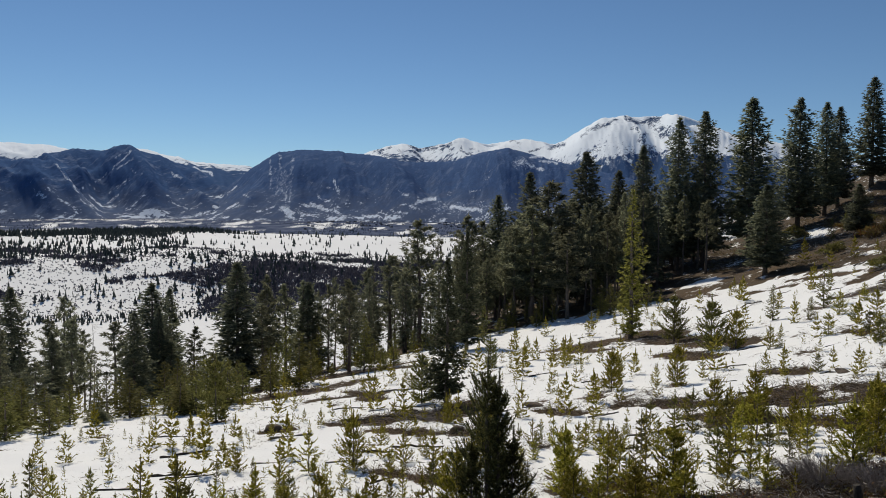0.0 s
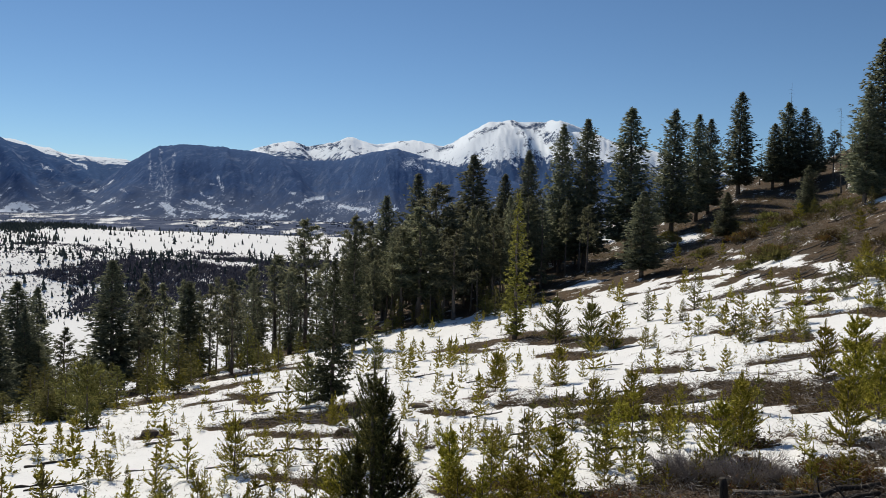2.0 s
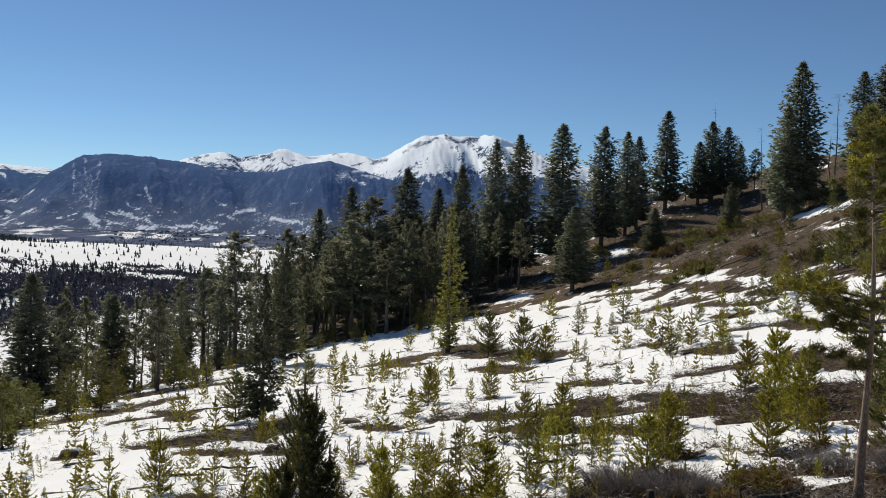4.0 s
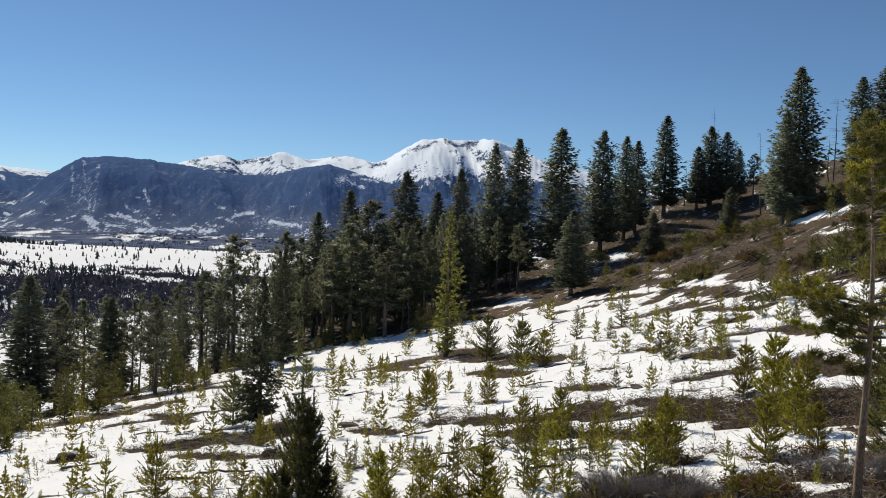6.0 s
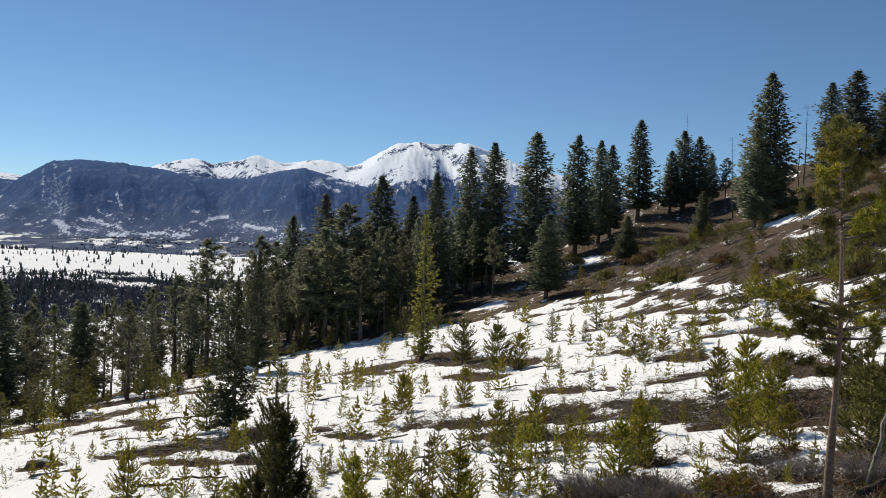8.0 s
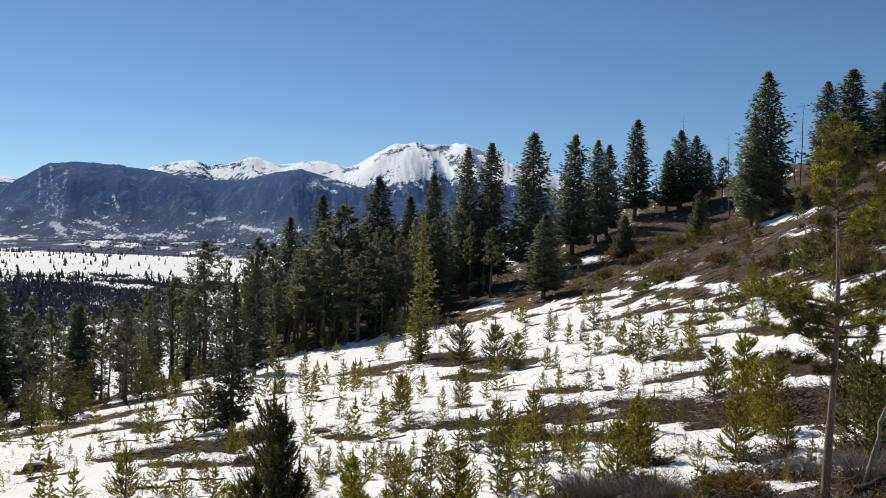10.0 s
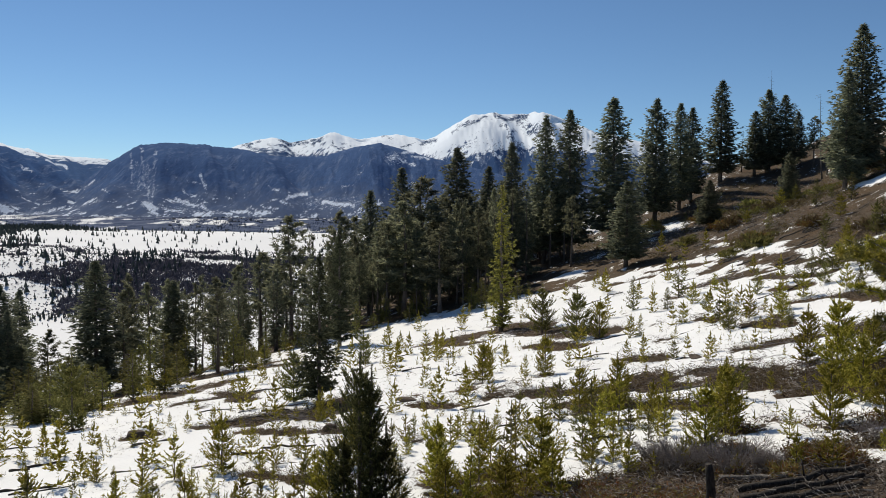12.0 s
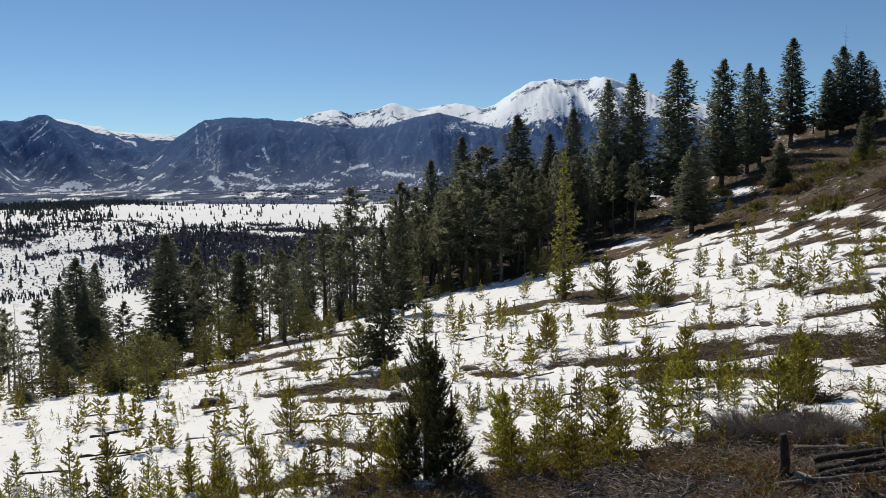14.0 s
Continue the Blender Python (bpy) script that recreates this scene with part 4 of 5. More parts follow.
def sapling_crown(g, h, rad, rows=9, per=5, needles=12, long=0.10, clear=0.08, thick=0.03, lift=0.5, fat=0.02, forks=(-1, 1)):
    """A young lodgepole: whorls of upturned forked shoots, each a bottle-brush of needles, and a long leader."""
    out, starts, mids, tips = [], [], [], []
    lobe = g.uniform(0, 2 * math.pi, 2)

    def shoot(root, way, l, rise, n, size):
        path = lambda q: root + way * (q * l) + np.array([0, 0, 1]) * (l * rise * np.asarray(q) ** 1.8)
        starts.append(path(0.02)), mids.append(path(0.6)), tips.append(path(1.05))
        t = g.uniform(0.08, 1.0, n)[:, None] ** 0.8
        axis = unit(way + np.array([0, 0, 1]) * (rise * 1.8 * t ** 0.8))
        d = axis * 0.9 + unit(g.normal(size=(n, 3))) * 0.85
        out.append(blades(g, path(t), d, size, thick * h))
        return path

    for w in range(rows):
        s = min(0.97, max(0.0, (w + g.normal(0, 0.22)) / rows))
        z0 = h * (clear + (0.84 - clear) * s)
        reach = rad * (1 - s) ** 0.62 * (0.75 + 0.25 * min(1, 4 * s)) + 0.03 * h
        size = long * h * (0.65 + 0.35 * (1 - s))
        for b in range(per):
            a = 2 * math.pi * (b + 0.37 * w) / per + g.uniform(-0.5, 0.5)
            l = reach * g.uniform(0.45, 1.15) * (1 + 0.2 * math.sin(a + lobe[0]) + 0.2 * math.sin(2 * a + lobe[1] + 6 * s))
            if g.uniform() < 0.12:
                continue
            o = np.array([math.cos(a), math.sin(a), 0])
            rise = g.uniform(lift - 0.2, lift + 0.35) + 0.4 * s
            z1 = np.array([0, 0, z0 + g.normal(0, 0.022 * h)])
            path = shoot(z1, o, l, rise, max(4, int(needles * (0.5 if forks else 1.0))), size)
            for side in forks:
                q, turn = g.uniform(0.3, 0.6), a + side * g.uniform(0.5, 0.95)
                shoot(path(q), np.array([math.cos(turn), math.sin(turn), 0]), l * g.uniform(0.35, 0.55), rise + 0.3, max(3, int(needles * 0.28)), size)
    for k in range(3):                    # the leader and its companions
        a = g.uniform(0, 2 * math.pi)
        lean = np.array([math.cos(a), math.sin(a), 0]) * (0.0, 0.35, 0.5)[k]
        shoot(np.array([0, 0, h * (0.78, 0.74, 0.68)[k]]), lean * 0.5, h * (0.22, 0.13, 0.13)[k], 1.0, needles, long * h * 0.55)
    n = needles * 2
    p = np.zeros((n, 3))
    p[:, 2] = h * g.uniform(0.3, 0.95, n)
    out.append(blades(g, p, unit(g.normal(size=(n, 3)) * [1, 1, 0.4]) * 0.8 + [0, 0, 0.9], long * h * 0.6, thick * 0.8 * h))
    out.append(spindles(g, np.array(starts), np.array(mids), np.array(tips), fat * h * g.uniform(0.6, 1.1, len(tips))))
    return np.concatenate(out)


def tree_kind(name, label, crown_tris, trunk, needles, bark, category="tree"):
    """A standing model, 1 to 1 in metres, at the origin: an Empty with trunk and crown."""
    root = new(name)
    root.empty_display_size = 0.2
    part("trunk", trunk, bark, root)
    if crown_tris is not None:
        part("crown", tri_mesh("crown", crown_tris), needles, root)
    tagged(root, label, category)
    return root


def stand(model, x, y, h, model_h, rad=None, model_rad=1.0, turn=None, lean=0.0, group="", sink=0.05, label=""):
    k = h / model_h
    kr = k if rad is None else rad / model_rad
    t = rng.uniform(0, 360) if turn is None else turn
    m = pose(x, y, z_at(x, y) - sink, lean * math.cos(t), lean * math.sin(t), t) @ Matrix.Diagonal((kr, kr, k, 1))
    ob = copy_thing(model, m)
    ob.matrix_basis = m
    if group:
        ob["group"] = group
    if label:
        ob["label"] = label
    return ob


def drop(model):
    for o in (*model.children_recursive, model):
        bpy.data.objects.remove(o)


G = np.random.default_rng
spruces = []
for i, (branches, power, ragged, droop) in enumerate(((720, 0.52, 0.2, 0.22), (660, 0.64, 0.22, 0.14), (740, 0.46, 0.2, 0.18), (660, 0.57, 0.26, 0.22))):
    g = G(100 + i)
    spruces.append(tree_kind("spruce_tree", "tall dark green spruce standing on the slope", spruce_crown(g, 15, 2.4, 0.1, branches, 8, 0.035, droop, power + 0.08, ragged + 0.06),
                             trunk_mesh(g, 15, 0.2), M_SPRUCE, M_BARK))
pines = []
for i, (clear, limbs) in enumerate(((0.3, 80), (0.4, 72), (0.22, 92), (0.34, 76))):
    g = G(200 + i)
    pines.append(tree_kind("pine_tree", "slender lodgepole pine with a bare lower trunk", pine_crown(g, 12, 1.9, clear, limbs, 7, 8, 0.033),
                           trunk_mesh(g, 12, 0.13, 0.03, 14, clear), M_PINE, M_BARK))
forest = []
for i in range(4):
    g = G(230 + i)
    forest.append(tree_kind("pine_tree", "slender dark pine standing in the forest", pine_crown(g, 12, 1.9, 0.24 + 0.07 * i, 50, 6, 7, 0.038) if i % 2 else
                            spruce_crown(g, 12, 1.9, 0.08, 140, 7, 0.042, 0.3, 0.7, 0.34), trunk_mesh(g, 12, 0.15, 0.03, 8, 0.35), M_PINE if i % 2 else M_SPRUCE, M_BARK))
bushy = []
for i in range(3):
    g = G(250 + i)
    bushy.append(tree_kind("young_pine", "bushy dark green young pine at the forest edge", spruce_crown(g, 4, 1.05, 0.04, 110, 8, 0.06, -0.1, 0.75, 0.35),
                           trunk_mesh(g, 4, 0.06), M_DARK_YOUNG, M_BARK))
poles = []
for i in range(3):
    g = G(300 + i)
    poles.append(tree_kind("dead_tree", "grey dead standing pine with bare broken twigs", None, trunk_mesh(g, 10, 0.09, 0.05, 70, 1.0), None, M_DEAD))
youngs, dark_youngs = [], []
slight = []
for i in range(4):
    g = G(440 + i)
    slight.append(tree_kind("young_pine", "small olive young pine on the brown slope", sapling_crown(g, 2.0, 0.75, 9, 7, 14, 0.07, 0.03, 0.026, 0.38, 0.015), trunk_mesh(g, 2.0, 0.03), M_YOUNG if i % 2 else M_DARK_YOUNG, M_BARK))
for i in range(4):
    g = G(400 + i)
    tris, trunk = sapling_crown(g, 2.0, 0.64, 12, 7, 36, 0.055, 0.03, 0.019, 0.38, 0.009), trunk_mesh(g, 2.0, 0.03)
    youngs.append(tree_kind("young_pine", "bushy yellow-green young pine growing out of the snow", tris, trunk, M_YOUNG, M_BARK))
    tris, trunk = sapling_crown(g, 2.0, 0.68, 13, 7, 36, 0.055, 0.02, 0.019, 0.38, 0.009), trunk_mesh(g, 2.0, 0.03)
    dark_youngs.append(tree_kind("young_pine", "bushy dark green young pine growing out of the snow", tris, trunk, M_DARK_YOUNG, M_BARK))
saplings, slim = [], []
for i in range(6):
    g = G(500 + i)
    name, label = "pine_sapling", "small yellow-green pine sapling in melting snow"
    saplings.append(tree_kind(name, label, sapling_crown(g, 1.0, 0.2 + 0.03 * i, 7 + i % 3, 5, 25, 0.065, 0.04, 0.023, 0.36, 0.011), trunk_mesh(g, 1.0, 0.014), M_YOUNG, M_BARK))
    slim.append(tree_kind(name, label, sapling_crown(g, 1.0, 0.2 + 0.03 * i, 8 + i % 3, 5, 15, 0.07, 0.03, 0.032, 0.34, 0.014, ()), trunk_mesh(g, 1.0, 0.014), M_YOUNG if i % 3 else M_DARK_YOUNG, M_BARK))

for i, (x, y, h, rad) in enumerate(SPRUCES):
    stand(spruces[i % 4], x, y, h, 15, rad * (1.1 if 9 < i < 15 else 1.2), 2.4, group="spruces on the slope")
for i, (x, y, h, rad) in enumerate(PINES):
    full = 7 < i < 15
    stand(spruces[i % 4] if full else pines[i % 4], x, y, h, 15 if full else 12, rad * (1.35 if full else 1.65), 2.4 if full else 1.9, group="pines on the slope")
for i, (x, y, h, rad) in enumerate(EDGE_PINES):
    tall = i in (0, 4, 5, 8, 11)
    stand(spruces[i % 4] if tall else pines[(i * 3) % 4], x, y, h, 15 if tall else 12, rad * 1.3, 2.4 if tall else 1.9, group="pines at the lower edge")

# a dark spruce in the middle of the snow, with open tiers of boughs
g = G(93)
near_spruce = tree_kind("spruce_tree", "dark green young spruce with open tiers in the snow", spruce_crown(g, 5.3, 1.0, 0.08, 260, 24, 0.03, 0.2, 0.92, 0.22), trunk_mesh(g, 5.3, 0.085, 0.015, 10, 0.2),
                        M_DARK_SPRUCE, M_BARK)
stand(near_spruce, -7.0, 28.4, 5.5, 5.3, 1.0, 1.0, turn=40, group="spruces on the slope")
stand(near_spruce, -12.9, 58.5, 9.0, 5.3, 1.6, 1.0, turn=150, group="spruces on the slope")
drop(near_spruce)

# a single yellowing pine out on the snow
g = G(77)
x, y, h, rad = (-0.9, 48.5, 8.8, 0.94)
stand(tree_kind("pine_tree", "narrow yellowing pine standing alone on the snow", spruce_crown(g, 9, 0.95, 0.03, 250, 8, 0.03, -0.15, 0.5, 0.4), trunk_mesh(g, 9, 0.13, 0.02, 16, 0.25), M_YELLOW, M_BARK),
      x, y, h, 9, rad, 0.95, turn=20)
drop([o for o in scene.objects if o.name.startswith("pine_tree") and o.parent is None and "yellowing" in o.get("label", "")][0])

# forest behind the edge
for k in range(104):
    az = radians(-22 + 26 * rng.uniform() ** 0.8)
    r = rng.uniform(78, 112) if az > radians(-12) else rng.uniform(68, 95)
    x, y = r * math.sin(az), r * math.cos(az)
    h = rng.uniform(6.5, 10.5)
    stand(forest[k % 4], x, y, h, 12, rng.uniform(1.1, 1.7), 1.9, group="forest behind the edge")
for k in range(40):
    az = radians(rng.uniform(-48, -20))
    if az < radians(-28.5) and k % 3:
        continue
    r = rng.uniform(58, 92)
    x, y = r * math.sin(az), r * math.cos(az)
    stand(forest[(k * 2 + 1) % 4 if k % 4 else 0], x, y, rng.uniform(5.0, 9.0), 12, rng.uniform(0.9, 1.5), 1.9, group="pines at the lower edge")
for k in range(30):                   # bushes where the snow meets the trees
    az = radians(rng.uniform(-45, -28))
    r = np.interp(math.degrees(az), (-45, -38, -34, -32, -28), (31, 32.5, 35, 35, 40)) + rng.uniform(0, 9)
    x, y = r * math.sin(az), r * math.cos(az)
    stand(bushy[k % 3], x, y, rng.uniform(1.2, 2.3), 4, rng.uniform(0.6, 1.0), 1.05, group="young pines at the lower edge")
for k in range(36):
    az = radians(rng.uniform(-36, -17))
    r = rng.uniform(40, 60) + max(0, math.degrees(az) + 30) * 0.9
    x, y = r * math.sin(az), r * math.cos(az)
    stand(bushy[k % 3], x, y, rng.uniform(1.6, 4.4 if az > radians(-26) else 2.8), 4, rng.uniform(0.6, 1.1), 1.05, group="young pines at the lower edge")
for k in range(22):                   # slender stems along the hem of the forest
    az = radians(rng.uniform(-13, -1))
    r = rng.uniform(74, 80)
    x, y = r * math.sin(az), r * math.cos(az)
    stand(pines[1 + k % 3], x, y, rng.uniform(6.5, 10.0), 12, rng.uniform(1.0, 1.6), 1.9, group="forest behind the edge")
for k in range(26):
    az = radians(rng.uniform(-17, 2))
    r = rng.uniform(66, 78)
    x, y = r * math.sin(az), r * math.cos(az)
    stand(bushy[k % 3], x, y, rng.uniform(1.2, 3.2), 4, rng.uniform(0.5, 0.9), 1.05, group="young pines at the forest edge")
for k in range(7):                   # a darker, closer stand lower down
    az = radians(rng.uniform(-46, -33))
    r = rng.uniform(47, 60)
    x, y = r * math.sin(az), r * math.cos(az)
    stand(spruces[k % 4] if k % 2 else pines[k % 4], x, y, rng.uniform(4.0, 7.0), 15 if k % 2 else 12, rng.uniform(0.8, 1.3), 2.4 if k % 2 else 1.9, group="pines at the lower edge")
for k in range(26):                   # olive bushes along the lower hem
    az = radians(rng.uniform(-27, -13))
    r = np.interp(math.degrees(az), *zip(*FOREST_EDGE)) + rng.uniform(-9, 1)
    x, y = r * math.sin(az), r * math.cos(az)
    stand(slight[k % 4], x, y, rng.uniform(0.6, 1.6), 2.0, group="young pines at the lower edge")
# dead poles among the pines and on the skyline
for x, y, h, lean in [
    (31.2, 105.5, 12.6, 0.0), (33.5, 94.2, 9.4, 2.0), (34.3, 95.0, 8.6, -3.0), (31.5, 71.4, 8.8, 7.0), (30.3, 69.7, 5.3, 0.0),
    (28.5, 108.3, 5.3, 0.0), (-36.8, 47.4, 6.4, 2.0), (-33.3, 47.4, 5.6, -3.0), (-35.8, 43.0, 5.4, 1.0), (-28.9, 46.8, 2.5, 3.0),
    (-37.1, 70.9, 11.0, 1.0), (34.7, 83.0, 5.6, -2.0),
]:
    stand(poles[int(h * 10) % 3], x, y, h, 10, 0.8, 1.0, lean=lean, group="dead standing pines")

# young pines and saplings on the snow
# the last four get dark needles in place of the shade on them
DARK = (0, 1, 10, 11, 19, 22, 23, 24, 25)
for i, (x, y, h) in enumerate(YOUNG):
    stand((dark_youngs if i in DARK else youngs)[i % 4], x, y, h, 2.0, group="young pines on the slope", sink=0.02)
PLANTS = [(x, y, h, h) for x, y, h in (*SMALL, *SMALL_TOO, *SMALL_MORE, *SMALL_LAST)]
made, tries = 0, 0
while made < 170 and tries < 20000:
    tries += 1
    az = radians(rng.uniform(-46, 27))
    r = 11.8 * math.exp(rng.uniform(0, 1.75))
    x, y = r * math.sin(az), r * math.cos(az)
    crowd = float(fbm(np.array(x / 3.5 + 40), np.array(y / 3.5), 3))
    wanted = 0.16 + 2.4 * max(0, crowd - 0.47) + (0.35 if r < 19 else 0)
    if rng.uniform() > wanted * (0.3 if az > radians(2) and r > 23 else 1) or x > 17 and r > 45 or r < 12.6 and x > 1.2 or r > 60 and az < radians(-14):
        continue
    h = float(np.clip(rng.lognormal(-0.62, 0.42), 0.2, 1.35)) * (1 if r < 24 else 1.15)
    PLANTS.append((x, y, h, h * rng.uniform(0.75, 1.1)))
    made += 1
made = 0
while made < 75:                     # small ones farther up and down the snow
    az, r = radians(rng.uniform(-34, 16)), rng.uniform(24, 66)
    x, y = r * math.sin(az), r * math.cos(az)
    if fbm(np.array(x / 5.0 + 20), np.array(y / 5.0), 3) < rng.uniform(0.4, 0.56) or az < radians(-14) and r > 52:
        continue
    h = rng.uniform(0.4, 1.5)
    PLANTS.append((x, y, h, h * rng.uniform(0.75, 1.1)))
    made += 1
for k in range(60):                  # the thick growth just below the path
    az, r = radians(rng.uniform(-10, 17)), rng.uniform(13.2, 21)
    x, y = r * math.sin(az), r * math.cos(az)
    if fbm(np.array(x / 2.0 + 60), np.array(y / 2.0), 3) < 0.45:
        continue
    h = rng.uniform(0.35, 0.95)
    PLANTS.append((x, y, h, h * rng.uniform(0.8, 1.2)))
for k in range(85):                  # saplings on the lower snow
    az, r = radians(rng.uniform(-42, -3)), 11.5 * 2.4 ** rng.uniform()
    x, y = r * math.sin(az), r * math.cos(az)
    if fbm(np.array(x / 2.6 + 15), np.array(y / 2.6), 3) < 0.47:
        continue
    h = rng.uniform(0.3, 1.1)
    PLANTS.append((x, y, h, h * rng.uniform(0.75, 1.1)))
for k in range(34):                  # a thick row on the lowest snow
    az, r = radians(rng.uniform(-44, -17)), rng.uniform(12.6, 16.5)
    h = rng.uniform(0.3, 0.85)
    PLANTS.append((r * math.sin(az), r * math.cos(az), h, h * rng.uniform(0.8, 1.2)))
for k in range(56):                  # and at the foot of the bank
    az, r = radians(rng.uniform(-44, -24)), rng.uniform(12.4, 17)
    h = rng.uniform(0.25, 0.75)
    PLANTS.append((r * math.sin(az), r * math.cos(az), h, h * rng.uniform(0.7, 1.1)))
PLANTS.sort(key=lambda p: math.hypot(p[0], p[1]))
rest = []
thin = [sapling_crown(G(560 + k), 1.0, 0.24 + 0.04 * k, 7, 5, 9, 0.085, 0.02, 0.045, 0.3, 0.018, ()) for k in range(4)]
for i, (x, y, h, wide) in enumerate(PLANTS):
    if i < 295:
        if h < 1.2:
            stand((saplings if i < 110 else slim)[i % 6], x, y, h, 1.0, wide, 1.0, group="saplings on the slope", sink=0.02)
        else:
            stand(youngs[i % 4], x, y, h, 2.0, group="saplings on the slope", sink=0.02)
    else:
        a = rng.uniform(0, 2 * math.pi)
        turn = np.array([[math.cos(a) * wide, math.sin(a) * wide, 0], [-math.sin(a) * wide, math.cos(a) * wide, 0], [0, 0, h]])
        rest.append(thin[i % 4] @ turn + [x, y, z_at(x, y) - 0.02])
seedlings = [sapling_crown(G(570 + k), 1.0, 0.3, 4, 4, 5, 0.12, 0.02, 0.07, 0.3, 0.03, ()) for k in range(3)]
for k in range(420):                  # seedlings a hand high
    az, r = radians(rng.uniform(-42, 20)), 12.5 * 4.4 ** rng.uniform()
    x, y = r * math.sin(az), r * math.cos(az)
    if r > np.interp(math.degrees(az), *zip(*FOREST_EDGE)):
        continue
    h = rng.uniform(0.12, 0.34) * (1 + r / 60)
    rest.append(seedlings[k % 3] * [h * 0.8, h * 0.8, h] + [x, y, z_at(x, y) - 0.02])
tagged(part("sapling_growth", tri_mesh("sapling_growth", np.concatenate(rest)), M_YOUNG), "many small yellow-green saplings farther off in the snow", "saplings", kind="stuff")
for k in range(12):
    az, r = radians(rng.uniform(4, 29)), rng.uniform(24, 52)
    x, y = r * math.sin(az), r * math.cos(az)
    stand(slight[k % 4], x, y, rng.uniform(0.6, 1.5), 2.0, group="young pines on the slope", sink=0.03)
# scattered young pines on the brown upper slope
for k in range(90):
    az = radians(rng.uniform(7, 29))
    r = 22 * 4.0 ** rng.uniform()
    x, y = r * math.sin(az), r * math.cos(az)
    if r > 45 and x < 15 or r < 30 and rng.uniform() < 0.4:
        continue
    stand(bushy[k % 3] if k % 3 == 2 else slight[k % 4], x, y, rng.uniform(0.6, 1.3) if r < 42 else rng.uniform(0.9, 2.4), 4.0 if k % 3 == 2 else 2.0, group="young pines on the upper slope", sink=0.03)


# ---------------------------------------------------------------- the near trees
def tufts(g, p, needles, length, width, spread=1.0, up=0.3):
    """Needle tufts round the points p."""
    q = np.repeat(p, needles, 0)
    d = unit(g.normal(size=q.shape) * spread + [0, 0, up])
    return blades(g, q + d * length * 0.1, d, length, width)


def near_pine(x, y, h):
    """An open-crowned pine with a bare stem, its limbs each ending in tufts."""
    g = G(31)
    root = new("pine_tree")
    root.matrix_basis = pose(x, y, z_at(x, y) - 0.05)
    tagged(root, "open-crowned young pine with a bare reddish trunk beside the path", "tree")
    bend = lambda z: np.array([-0.05 + 0.03 * math.sin(z * 0.9), 0.05 * math.sin(z * 1.3 + 1)])
    zs = np.linspace(-0.1, h, 22)
    bm = tube([(*bend(z), z) for z in zs], [0.066 * (1 - (max(z, 0) / h) ** 0.8 * 0.9) * (1.2 if z < 0 else 1) * g.uniform(0.93, 1.07) for z in zs], 12)
    part("trunk", to_mesh(bm, "trunk"), M_BARK_WARM, root, "reddish grey flaking pine trunk")
    for k in range(58):
        if k < 20:
            z0, reach = h * g.uniform(0.42, 0.53), g.uniform(0.6, 1.45)
        elif k < 25:
            z0, reach = h * g.uniform(0.32, 0.42), g.uniform(0.3, 0.8)
        else:
            z0 = h * (0.66 + 0.32 * (k - 25) / 33)
            reach = g.uniform(0.35, 0.95) * (1.05 - 0.75 * (z0 / h - 0.66) / 0.32)
        a = g.uniform(0, 2 * math.pi)
        if k < 9:
            a = (0.0 if k % 2 else math.pi) + g.normal(0, 0.35)
        d = np.array([math.cos(a), math.sin(a), g.uniform(-0.05, 0.3)])
        p0 = np.array([*bend(z0), z0])
        along = lambda t: p0 + d * reach * t + np.array([0, 0, 0.16 * reach * t * t])
        limb = part("limb", to_mesh(tube([along(t) for t in (0, 0.35, 0.7, 1.0)], [0.02, 0.014, 0.008, 0.003], 5), "limb"), M_BARK, root)
        centres = []
        for q in range(int(3 + 5 * reach)):
            t = g.uniform(0.4, 1.0)
            centres.append(along(t) + g.normal(0, 0.12 * reach + 0.02, 3) * [1, 1, 0.5] * (1.15 - 0.6 * t))
        c = np.repeat(np.array(centres), 7, 0) + g.normal(0, 0.028, (7 * len(centres), 3))
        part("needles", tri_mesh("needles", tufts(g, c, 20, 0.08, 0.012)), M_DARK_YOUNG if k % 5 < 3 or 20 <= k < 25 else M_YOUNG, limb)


near_pine(5.54, 11.22, 5.36)


def dark_pine(x, y, h):
    """A dense dark young pine with a second leader."""
    g = G(41)
    root = new("young_pine")
    root.matrix_basis = pose(x, y, z_at(x, y) - 0.03)
    tagged(root, "dense dark green young pine with two tops", "tree")
    for dx, k, wide in ((0, 1.0, 0.215), (0.42, 0.56, 0.1), (-0.26, 0.5, 0.1), (0.18, 0.9, 0.1)):
        hh = h * k
        part("trunk", trunk_mesh(g, hh, 0.05 * k), M_BARK, root).location = (dx, 0.05 * dx, 0)
        crown = sapling_crown(g, hh, wide * h, int(16 * k), 7, 90, 0.09 / hh, 0.02, 0.018 / hh, 0.8, 0.01 / hh)
        part("crown", tri_mesh("crown", crown), M_BACKLIT_PINE, root).location = (dx, 0.05 * dx, 0)


dark_pine(-2.49, 12.9, 2.75)


